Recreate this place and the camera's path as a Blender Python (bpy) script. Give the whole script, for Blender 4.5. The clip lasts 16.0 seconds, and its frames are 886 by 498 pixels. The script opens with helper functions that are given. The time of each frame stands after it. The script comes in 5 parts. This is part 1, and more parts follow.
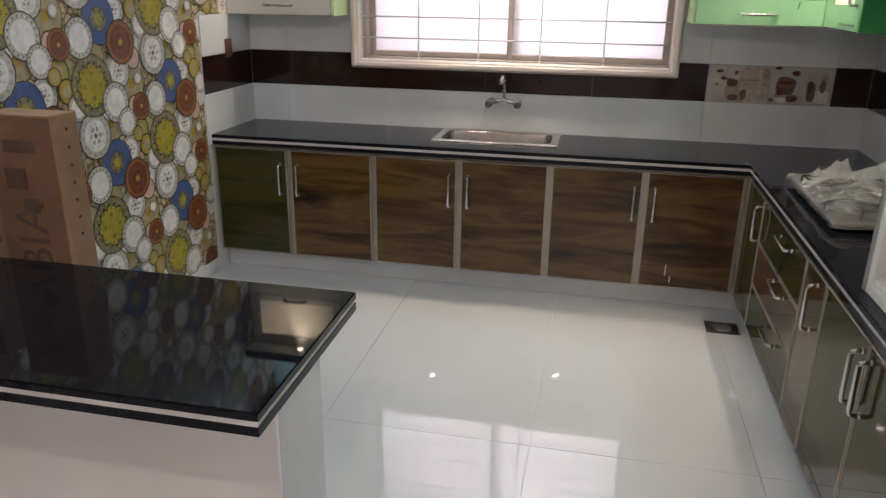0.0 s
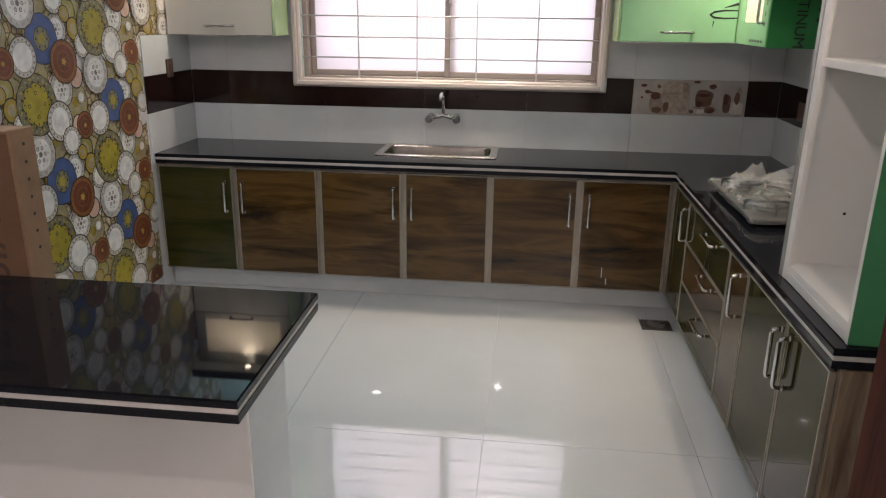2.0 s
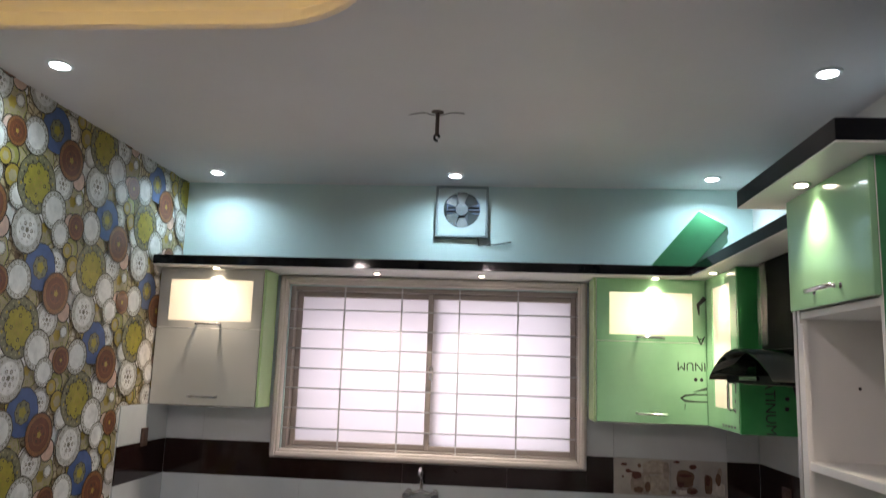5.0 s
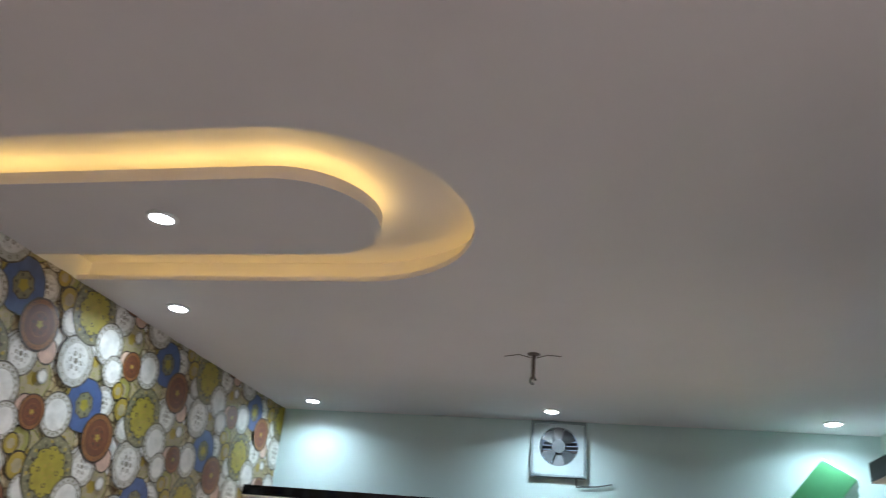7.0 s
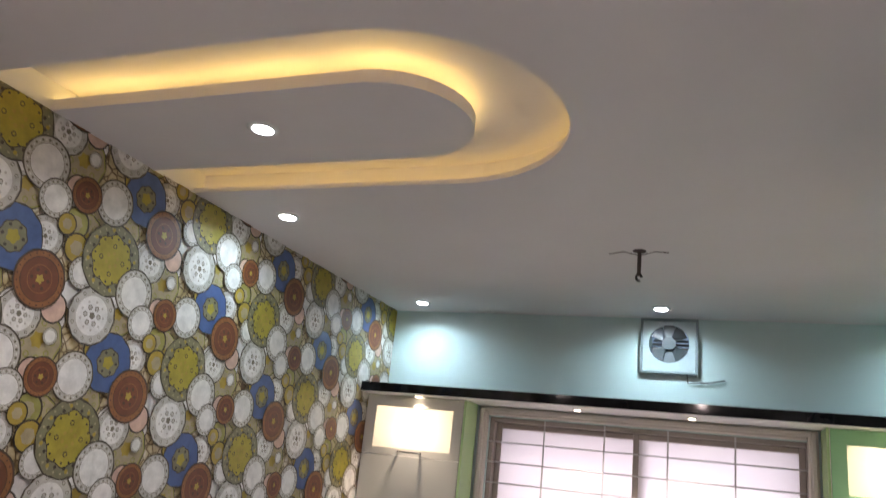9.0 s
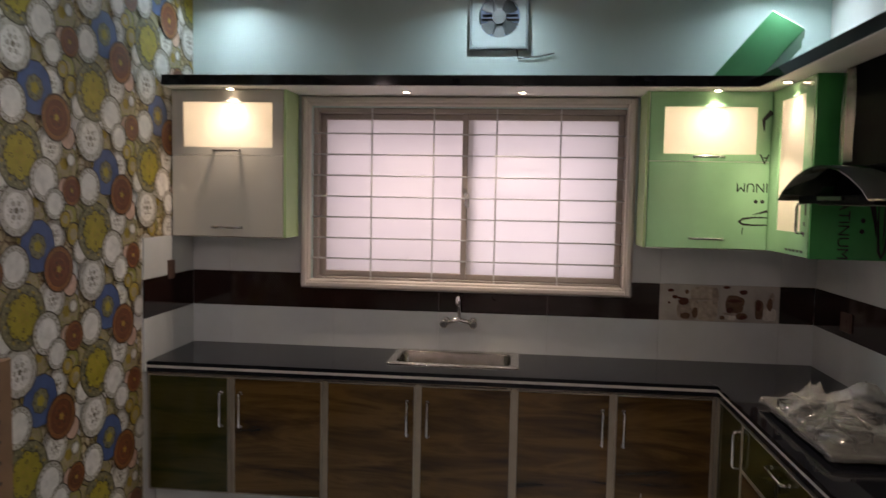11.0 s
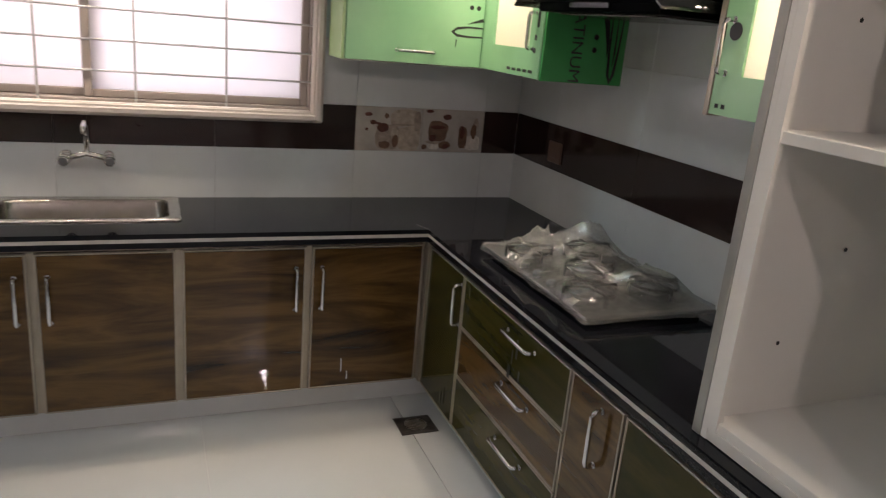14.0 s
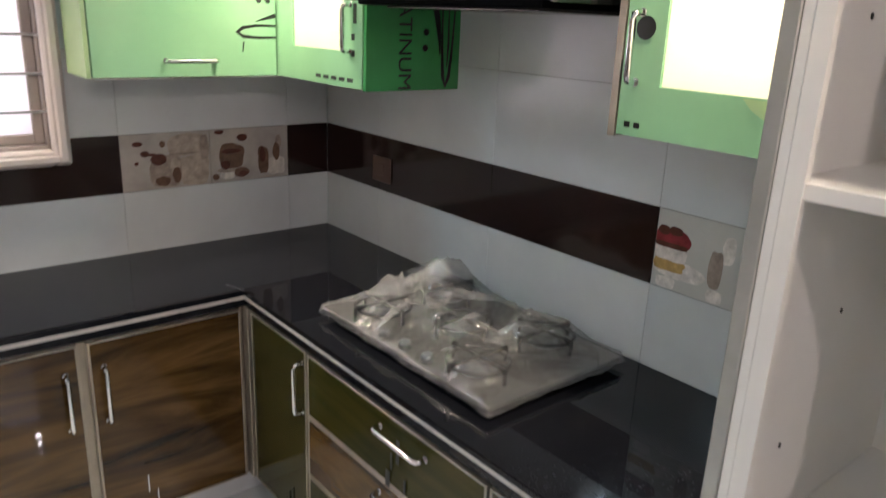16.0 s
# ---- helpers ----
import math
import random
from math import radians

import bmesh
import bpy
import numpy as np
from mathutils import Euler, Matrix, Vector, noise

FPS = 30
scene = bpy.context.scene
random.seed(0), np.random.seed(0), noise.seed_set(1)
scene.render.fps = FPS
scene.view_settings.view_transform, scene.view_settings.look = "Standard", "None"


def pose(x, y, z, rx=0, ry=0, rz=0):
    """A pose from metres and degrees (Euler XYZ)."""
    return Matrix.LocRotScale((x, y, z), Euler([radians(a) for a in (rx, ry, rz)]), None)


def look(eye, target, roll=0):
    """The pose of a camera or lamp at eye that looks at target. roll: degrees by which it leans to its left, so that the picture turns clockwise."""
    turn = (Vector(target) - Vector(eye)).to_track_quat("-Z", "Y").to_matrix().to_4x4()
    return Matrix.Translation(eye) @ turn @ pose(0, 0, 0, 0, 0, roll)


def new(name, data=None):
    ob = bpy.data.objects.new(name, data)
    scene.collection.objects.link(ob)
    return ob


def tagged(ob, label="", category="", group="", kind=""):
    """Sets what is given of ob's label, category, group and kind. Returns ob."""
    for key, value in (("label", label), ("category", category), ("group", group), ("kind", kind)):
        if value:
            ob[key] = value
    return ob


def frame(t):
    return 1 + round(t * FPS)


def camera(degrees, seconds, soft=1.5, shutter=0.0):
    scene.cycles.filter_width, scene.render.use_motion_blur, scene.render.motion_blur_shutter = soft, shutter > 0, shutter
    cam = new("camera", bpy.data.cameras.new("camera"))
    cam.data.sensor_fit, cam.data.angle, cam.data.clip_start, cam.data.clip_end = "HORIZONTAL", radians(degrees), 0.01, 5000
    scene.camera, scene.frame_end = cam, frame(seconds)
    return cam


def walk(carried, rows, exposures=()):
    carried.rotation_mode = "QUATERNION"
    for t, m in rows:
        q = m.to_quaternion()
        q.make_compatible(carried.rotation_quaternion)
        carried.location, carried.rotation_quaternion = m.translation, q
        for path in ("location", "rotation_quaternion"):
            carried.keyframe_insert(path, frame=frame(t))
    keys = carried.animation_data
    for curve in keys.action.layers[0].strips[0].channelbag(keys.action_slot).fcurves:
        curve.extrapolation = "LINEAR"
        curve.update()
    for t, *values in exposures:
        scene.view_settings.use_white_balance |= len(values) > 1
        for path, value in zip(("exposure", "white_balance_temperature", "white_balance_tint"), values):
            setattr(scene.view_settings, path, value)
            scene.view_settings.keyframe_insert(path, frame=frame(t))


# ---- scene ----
cam = camera(62.1, 16.0, soft=1.15, shutter=0.45)
PATH = [
    (0, (2.3, -4.631, 1.711), (1.91, -2.787, 1.042), 0.8),
    (0.5, (2.292, -4.719, 1.686), (1.995, -2.837, 1.079), 0.7),
    (1, (2.272, -4.777, 1.689), (2.05, -2.883, 1.084), 1.7),
    (1.5, (2.272, -4.791, 1.693), (2.05, -2.897, 1.092), 1.3),
    (2, (2.264, -4.791, 1.69), (2.044, -2.899, 1.079), 0.7),
    (2.5, (2.257, -4.782, 1.691), (2.058, -2.883, 1.095), 0.2),
    (3, (2.258, -4.794, 1.716), (2.058, -2.884, 1.159), 0.1),
    (3.5, (2.245, -4.761, 1.735), (2.03, -2.792, 1.457), -0.2),
    (4, (2.225, -4.741, 1.774), (2.007, -2.752, 1.775), 1.4),
    (4.5, (2.165, -4.774, 1.804), (1.992, -2.792, 2.01), 1.7),
    (4.7, (2.184, -4.783, 1.807), (2.021, -2.805, 2.053), 1.9),
    (6.8, (2.172, -4.821, 1.971), (1.821, -3.04, 2.811), 5.3),
    (7, (2.167, -4.813, 1.985), (1.747, -3.046, 2.821), 5.6),
    (7.5, (2.126, -4.818, 1.985), (1.584, -3.08, 2.812), 6.0),
    (8, (2.12, -4.785, 2.013), (1.482, -3.06, 2.798), 6.4),
    (8.2, (2.136, -4.796, 2.025), (1.423, -3.079, 2.762), 7.6),
    (10.3, (2.245, -4.646, 1.877), (1.722, -2.717, 1.959), 2.2),
    (10.5, (2.207, -4.589, 1.897), (1.768, -2.637, 1.874), 1.3),
    (11, (2.053, -4.454, 1.794), (1.848, -2.469, 1.656), 1.1),
    (11.5, (2.172, -4.302, 1.77), (2.07, -2.318, 1.537), 1.4),
    (12, (2.082, -4.184, 1.759), (2.193, -2.221, 1.392), 1.7),
    (12.5, (2.086, -4.017, 1.738), (2.245, -2.077, 1.281), 1.5),
    (13, (1.988, -3.84, 1.733), (2.268, -1.951, 1.14), 2.2),
    (13.5, (1.969, -3.671, 1.731), (2.547, -1.84, 1.172), 6.1),
    (14, (1.955, -3.516, 1.714), (2.689, -1.747, 1.138), 5.2),
    (14.5, (2.041, -3.339, 1.691), (2.93, -1.657, 1.074), 5.9),
    (15, (2.065, -3.177, 1.713), (3.08, -1.564, 1.108), 5.5),
    (15.5, (2.075, -3.005, 1.707), (3.198, -1.48, 1.064), 4.4),
    (16, (2.104, -2.846, 1.772), (3.324, -1.378, 1.174), 2.4),
]
EXPOSURES = [(0.0, 0.0, 6350, 17), (2.5, -0.15, 6400, 18), (3.5, -0.3, 6450, 18), (4.5, -0.42, 6350, 17), (7.0, -0.32, 6450, 20), (8.2, -0.04, 6450, 20), (10.3, -0.8, 6900, 23), (11.5, -1.0, 7050, 24),
             (12.5, -0.85, 6950, 22), (13.2, -0.62, 6750, 20), (14.5, -0.12, 6550, 18), (15.5, 0.24, 6350, 18), (16.0, 0.4, 6350, 18)]
walk(cam, [(t, look(eye, target, roll)) for t, eye, target, roll in PATH], EXPOSURES)

# ---- world, window light, lamps ----
world = bpy.data.worlds.new("sky")
scene.world = world
world.use_nodes = True
wn = world.node_tree.nodes
sky = wn.new("ShaderNodeTexSky")
sky.sky_type, sky.sun_disc = "NISHITA", False
sky.sun_elevation, sky.sun_rotation = radians(50), radians(200)
wn["Background"].inputs["Strength"].default_value = 0.1
world.node_tree.links.new(sky.outputs["Color"], wn["Background"].inputs["Color"])

W, CEIL, BACK = 3.78, 3.03, -7.2          # room width, ceiling height, rear wall
CT, CD = 0.86, 0.61                       # counter height and depth
CAB0, CAB1 = 1.545, 2.40                  # wall cabinets' bottom and top


def lamp(name, kind, m, power, color, **kw):
    data = bpy.data.lights.new(name, kind)
    data.energy, data.color = power, color
    for k, v in kw.items():
        if k == "size":
            data.size = v
        elif k == "size_y":
            data.shape, data.size_y = "RECTANGLE", v
        elif k == "radius":
            data.shadow_soft_size = v
        elif k == "angle":
            data.angle = radians(v)
        elif k == "spot":
            data.spot_size, data.spot_blend = radians(v), 0.9
        elif k == "blend":
            data.spot_blend = v
    ob = new(name, data)
    ob.matrix_world = m
    return ob


lamp("sun_light", "SUN", look((0, 0, 5), (1.2, -2.6, 0)) @ pose(0, 0, 0, 0, 0, 0), 2.0, (1, 0.95, 0.88), angle=0.5)
WINDOW_W = 16.0
lamp("window_daylight", "AREA", look((1.73, 0.30, 1.79), (1.73, -1, 1.79)), WINDOW_W, (1.0, 0.93, 0.95), size=1.75, size_y=0.95)
DOWN = [(0.32, -0.29), (1.87, -0.29), (3.45, -0.29), (0.30, -1.99), (3.45, -1.92), (0.73, -2.86)]
REAR = [(0.45, -4.78), (2.0, -5.15), (3.5, -5.05)]
CLUSTER = [(3.32, -6.42 - 0.18 * k) for k in range(4)]
for k, (dx, dy) in enumerate(DOWN):
    ob = lamp("downlight_lamp", "AREA", pose(dx, dy, CEIL - 0.012), 7.2 if k < 3 else 5.2, (0.66, 0.92, 1.0) if k < 5 else (0.8, 0.95, 1.0), size=0.08)
    ob.data.shape, ob.data.spread = "DISK", radians(152)
for k, (dx, dy) in enumerate(REAR + CLUSTER):
    lamp("downlight_lamp", "SPOT", pose(dx, dy, CEIL - 0.012), (50, 100, 44)[k] if k < 3 else 17, (1.0, 0.85, 0.79), radius=0.04, spot=172, blend=0.15)
WARM = (1.0, 0.86, 0.66)
SPOTS = [(0.39, -0.346, 2.39), (1.39, -0.24, 2.39), (2.05, -0.24, 2.39), (3.09, -0.346, 2.39), (3.345, -0.64, 2.39), (3.362, -2.06, 2.39), (3.065, -2.58, 2.39)]
for sx, sy, sz in SPOTS:
    lamp("cabinet_spot_lamp", "SPOT", pose(sx, sy, sz - 0.012), 46.0 if sy > -2.5 else 22.0, WARM, radius=0.03, spot=104)

# ---- materials ----
def mat(name, color=(0.8, 0.8, 0.8), rough=0.5, metal=0.0, coat=0.0, spec=0.5):
    m = bpy.data.materials.new(name)
    m.use_nodes = True
    b = m.node_tree.nodes["Principled BSDF"]
    b.inputs["Base Color"].default_value = (*color, 1)
    b.inputs["Roughness"].default_value = rough
    b.inputs["Metallic"].default_value = metal
    b.inputs["Coat Weight"].default_value = coat
    b.inputs["Coat Roughness"].default_value = 0.02
    b.inputs["Specular IOR Level"].default_value = spec
    return m


def node(m, kind, **inputs):
    n = m.node_tree.nodes.new(kind)
    for k, v in inputs.items():
        n.inputs[k.replace("_", " ")].default_value = v
    return n


def link(m, a, b):
    m.node_tree.links.new(a, b)


def coords(m, scale=(1, 1, 1), rot=(0, 0, 0), obj=False):
    c = node(m, "ShaderNodeTexCoord")
    mp = node(m, "ShaderNodeMapping")
    mp.inputs["Scale"].default_value = scale
    mp.inputs["Rotation"].default_value = rot
    if obj:
        link(m, c.outputs["Object"], mp.inputs["Vector"])
    else:
        g = node(m, "ShaderNodeNewGeometry")
        link(m, g.outputs["Position"], mp.inputs["Vector"])
    return mp.outputs["Vector"]


def ramp(m, fac, stops):
    r = node(m, "ShaderNodeValToRGB")
    e = r.color_ramp.elements
    while len(e) < len(stops):
        e.new(0.5)
    for el, (p, c) in zip(e, stops):
        el.position, el.color = p, (*c, 1)
    link(m, fac, r.inputs["Fac"])
    return r.outputs["Color"]


def vary(m, scale=3.0, dark=0.85, light=1.05, bump=0.0, bscale=60, rough=0.0, stretch=(1, 1, 1)):
    """Blotchy change of colour at a large scale, fine bump, and changes of gloss."""
    b = m.node_tree.nodes["Principled BSDF"]
    base = tuple(b.inputs["Base Color"].default_value)[:3]
    v = coords(m, stretch)
    n = node(m, "ShaderNodeTexNoise", Scale=scale, Detail=6.0, Roughness=0.6)
    link(m, v, n.inputs["Vector"])
    link(m, ramp(m, n.outputs["Fac"], [(0.3, tuple(c * dark for c in base)), (0.7, tuple(min(1, c * light) for c in base))]), b.inputs["Base Color"])
    if bump:
        n2 = node(m, "ShaderNodeTexNoise", Scale=bscale, Detail=4.0)
        link(m, v, n2.inputs["Vector"])
        bp = node(m, "ShaderNodeBump", Strength=bump, Distance=0.002)
        link(m, n2.outputs["Fac"], bp.inputs["Height"])
        link(m, bp.outputs["Normal"], b.inputs["Normal"])
    if rough:
        r0 = b.inputs["Roughness"].default_value
        mr = node(m, "ShaderNodeMapRange")
        mr.inputs["To Min"].default_value, mr.inputs["To Max"].default_value = max(0, r0 - rough), r0 + rough
        link(m, n.outputs["Fac"], mr.inputs["Value"])
        link(m, mr.outputs["Result"], b.inputs["Roughness"])
    return m


def wood(name, dark, mid, light, along="x", film=None, gloss=0.03, spec=0.5, coat=0.2):
    """Glossy walnut laminate with running grain; film: colour of the protective foil left on it."""
    m = mat(name, mid, gloss, coat=coat, spec=spec)
    b = m.node_tree.nodes["Principled BSDF"]
    s = {"x": (1.0, 1.0, 7), "y": (1.0, 1.0, 7), "z": (14, 14, 1.2)}[along]
    v = coords(m, s)
    info = node(m, "ShaderNodeObjectInfo")
    add = node(m, "ShaderNodeVectorMath")
    link(m, v, add.inputs[0])
    mul = node(m, "ShaderNodeMath")
    mul.operation = "MULTIPLY"
    mul.inputs[1].default_value = 40
    link(m, info.outputs["Random"], mul.inputs[0])
    link(m, mul.outputs["Value"], add.inputs[1])
    n = node(m, "ShaderNodeTexNoise", Scale=1.5, Detail=6.0, Roughness=0.58, Distortion=0.8)
    link(m, add.outputs["Vector"], n.inputs["Vector"])
    col = ramp(m, n.outputs["Fac"], [(0.28, dark), (0.44, mid), (0.58, light), (0.72, mid)])
    if film:
        mx = node(m, "ShaderNodeMix")
        mx.data_type = "RGBA"
        mx.inputs["Factor"].default_value = 0.55
        link(m, col, mx.inputs["A"])
        mx.inputs["B"].default_value = (*film, 1)
        col = mx.outputs["Result"]
    link(m, col, b.inputs["Base Color"])
    return m


WOOD = wood("walnut_laminate", (0.013, 0.006, 0.0022), (0.060, 0.030, 0.0085), (0.115, 0.064, 0.020), spec=0.34, coat=0.1)
WOOD_GREEN = wood("walnut_under_green_foil", (0.012, 0.010, 0.003), (0.045, 0.034, 0.010), (0.080, 0.058, 0.018), film=(0.022, 0.028, 0.005), spec=0.3, coat=0.0)
WOOD_OLIVE = wood("walnut_under_olive_foil", (0.010, 0.007, 0.002), (0.046, 0.034, 0.009), (0.085, 0.060, 0.017), film=(0.023, 0.030, 0.004), spec=0.16, coat=0.0)
GRANITE = mat("black_granite", (0.008, 0.009, 0.012), 0.03, spec=0.2)
_v = coords(GRANITE)
_n = node(GRANITE, "ShaderNodeTexVoronoi", Scale=260.0)
link(GRANITE, _v, _n.inputs["Vector"])
link(GRANITE, ramp(GRANITE, _n.outputs["Color"], [(0.55, (0.007, 0.0075, 0.010)), (0.95, (0.015, 0.016, 0.02))]), GRANITE.node_tree.nodes["Principled BSDF"].inputs["Base Color"])
STRIPE = vary(mat("white_marble_strip", (0.62, 0.6, 0.56), 0.3), 8, 0.85, 1.05)
PAINT = vary(mat("white_wall_paint", (0.74, 0.74, 0.73), 0.6), 1.5, 0.94, 1.03, bump=0.12, bscale=160)
BACKPAINT = vary(mat("pale_aqua_wall_paint", (0.55, 0.69, 0.68), 0.6), 1.5, 0.94, 1.03, bump=0.12, bscale=160)
CEILPAINT = vary(mat("matt_ceiling_paint", (0.74, 0.71, 0.72), 0.75), 0.8, 0.95, 1.03, bump=0.08, bscale=120)
TILE_W = vary(mat("pale_grey_wall_tile", (0.63, 0.66, 0.67), 0.13), 2.2, 0.90, 1.05, rough=0.04)
TILE_B = vary(mat("dark_brown_wall_tile", (0.020, 0.009, 0.0075), 0.10), 3, 0.85, 1.15)
GROUT = vary(mat("grout", (0.56, 0.57, 0.57), 0.9), 20, 0.85, 1.1)
FLOOR_T = vary(mat("polished_cream_floor_tile", (0.55, 0.572, 0.575), 0.02, spec=1.0, coat=1.0), 1.4, 0.95, 1.03, rough=0.012)
FLOOR_T.node_tree.nodes["Principled BSDF"].inputs["Coat IOR"].default_value = 1.75
ALU = vary(mat("champagne_aluminium", (0.36, 0.32, 0.26), 0.35, metal=0.6), 10, 0.9, 1.1)
CHROME = mat("chrome", (0.75, 0.75, 0.76), 0.10, metal=1)
STEEL = vary(mat("brushed_steel", (0.55, 0.53, 0.50), 0.26, metal=1), 30, 0.85, 1.1, stretch=(1, 12, 1), rough=0.08)
BOWL = vary(mat("dull_steel_bowl", (0.20, 0.185, 0.17), 0.22, metal=0.9), 12, 0.8, 1.2)
FOIL_P = vary(mat("pale_green_foil_on_gloss_door", (0.30, 0.58, 0.33), 0.14, coat=0.3), 3, 0.92, 1.06, bump=0.05, bscale=14)
FOIL_G = vary(mat("deep_green_foil", (0.045, 0.30, 0.085), 0.2, coat=0.3), 3, 0.85, 1.1, bump=0.08, bscale=14)
FOIL_B = vary(mat("mid_green_foil", (0.06, 0.27, 0.115), 0.3, coat=0.1), 3, 0.85, 1.1, bump=0.08, bscale=14)
FOIL_S = vary(mat("lime_green_foil_on_side", (0.43, 0.61, 0.31), 0.25), 3, 0.92, 1.06)
GLOSS_W = vary(mat("white_gloss_acrylic", (0.52, 0.51, 0.46), 0.10, coat=0.4), 1.5, 0.96, 1.03)
CARCASS = vary(mat("white_melamine_board", (0.82, 0.81, 0.77), 0.42), 2, 0.95, 1.03)
INK = mat("black_print", (0.008, 0.01, 0.008), 0.4)
BLACKB = vary(mat("black_gloss_board", (0.006, 0.006, 0.008), 0.06, spec=0.3), 6, 0.8, 1.3)
HOODM = vary(mat("black_enamel", (0.0035, 0.0035, 0.004), 0.45, spec=0.008), 6, 0.8, 1.3)
UPVC = vary(mat("beige_window_profile", (0.66, 0.60, 0.56), 0.4), 4, 0.95, 1.04)
UPVC_D = vary(mat("brown_grey_sash_profile", (0.36, 0.31, 0.28), 0.4), 4, 0.92, 1.05)
ROD = mat("white_painted_rod", (0.58, 0.57, 0.57), 0.45)
DOORWOOD = wood("red_brown_varnished_wood", (0.022, 0.005, 0.003), (0.055, 0.013, 0.007), (0.085, 0.022, 0.012), along="z", gloss=0.65, spec=0.15, coat=0.0)
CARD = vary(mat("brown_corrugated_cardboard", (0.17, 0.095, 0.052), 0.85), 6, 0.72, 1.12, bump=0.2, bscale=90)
CARD_L = vary(mat("paler_cardboard", (0.27, 0.165, 0.095), 0.85), 9, 0.8, 1.1)
CARD_PRINT = vary(mat("worn_carton_print", (0.075, 0.045, 0.03), 0.8), 14, 0.7, 1.5)
PLASTIC_W = vary(mat("white_plastic", (0.72, 0.74, 0.74), 0.35), 5, 0.95, 1.03)
PLASTIC_G = mat("grey_plastic", (0.14, 0.15, 0.16), 0.4)
BLADE = mat("dark_smoked_plastic", (0.045, 0.055, 0.06), 0.35)
FAN_P = vary(mat("pale_blue_grey_plastic", (0.42, 0.50, 0.51), 0.4), 6, 0.9, 1.05)
FRAME_G = vary(mat("rim_with_shadow_gap", (0.22, 0.27, 0.28), 0.5), 8, 0.85, 1.1)
SWITCHM = mat("brown_switch_plate", (0.10, 0.055, 0.04), 0.35)
CABLE = mat("dark_cable", (0.03, 0.03, 0.03), 0.5)
RUBBER = mat("cast_iron", (0.02, 0.02, 0.02), 0.5)
HOBSTEEL = vary(mat("grey_hob_steel", (0.15, 0.15, 0.14), 0.3, metal=0.8), 9, 0.8, 1.1)
RUST = vary(mat("rusty_iron_rod", (0.085, 0.06, 0.05), 0.7), 40, 0.7, 1.3)


def glow(name, color, strength):
    m = bpy.data.materials.new(name)
    m.use_nodes = True
    b = m.node_tree.nodes["Principled BSDF"]
    b.inputs["Base Color"].default_value = (0.8, 0.8, 0.8, 1)
    b.inputs["Emission Color"].default_value = (*color, 1)
    b.inputs["Emission Strength"].default_value = strength
    return m


LED_COOL = glow("cool_led_diffuser", (0.85, 0.96, 1.0), 40)
LED_WARM = glow("warm_spot_lens", (1.0, 0.86, 0.6), 30)
LED_STRIP = glow("amber_led_strip", (1.0, 0.70, 0.20), 5.0)
RIM_FILL = glow("amber_rim_fill", (1.0, 0.68, 0.18), 3.4)
_n = node(LED_STRIP, "ShaderNodeTexNoise", Scale=2.6, Detail=2.0)
link(LED_STRIP, coords(LED_STRIP), _n.inputs["Vector"])
_r = node(LED_STRIP, "ShaderNodeMapRange")
_r.inputs["From Min"].default_value, _r.inputs["From Max"].default_value = 0.35, 0.68
_r.inputs["To Min"].default_value, _r.inputs["To Max"].default_value = 6.5, 13.0
link(LED_STRIP, _n.outputs["Fac"], _r.inputs["Value"])
link(LED_STRIP, _r.outputs["Result"], LED_STRIP.node_tree.nodes["Principled BSDF"].inputs["Emission Strength"])


def frosted(name, color, gloss=0.12, rough=0.15, clear=0.0):
    m = bpy.data.materials.new(name)
    m.use_nodes = True
    nt = m.node_tree
    nt.nodes.clear()
    out = nt.nodes.new("ShaderNodeOutputMaterial")
    tr = nt.nodes.new("ShaderNodeBsdfTranslucent")
    df = nt.nodes.new("ShaderNodeBsdfDiffuse")
    gl = nt.nodes.new("ShaderNodeBsdfGlossy")
    tr.inputs["Color"].default_value = df.inputs["Color"].default_value = (*color, 1)
    gl.inputs["Roughness"].default_value = rough
    m1, m2 = nt.nodes.new("ShaderNodeMixShader"), nt.nodes.new("ShaderNodeMixShader")
    m1.inputs[0].default_value, m2.inputs[0].default_value = 0.25, gloss
    nt.links.new(tr.outputs[0], m1.inputs[1])
    nt.links.new(df.outputs[0], m1.inputs[2])
    nt.links.new(m1.outputs[0], m2.inputs[1])
    nt.links.new(gl.outputs[0], m2.inputs[2])
    last = m2
    if clear:
        tp = nt.nodes.new("ShaderNodeBsdfTransparent")
        m3 = nt.nodes.new("ShaderNodeMixShader")
        m3.inputs[0].default_value = clear
        nt.links.new(m2.outputs[0], m3.inputs[1])
        nt.links.new(tp.outputs[0], m3.inputs[2])
        last = m3
    nt.links.new(last.outputs[0], out.inputs["Surface"])
    return m


PANE_L = frosted("frosted_window_glass_double", (0.87, 0.84, 0.855), 0.05)
PANE = frosted("frosted_window_glass", (0.925, 0.905, 0.925), 0.05)
CABGLASS = frosted("cream_frosted_cabinet_glass", (0.95, 0.91, 0.82), 0.12, 0.08)
WRAP = frosted("clear_crumpled_wrap", (0.64, 0.63, 0.61), 0.28, 0.18, clear=0.55)
HOODGLASS = frosted("smoked_hood_glass", (0.012, 0.014, 0.013), 0.10, 0.03, clear=0.08)


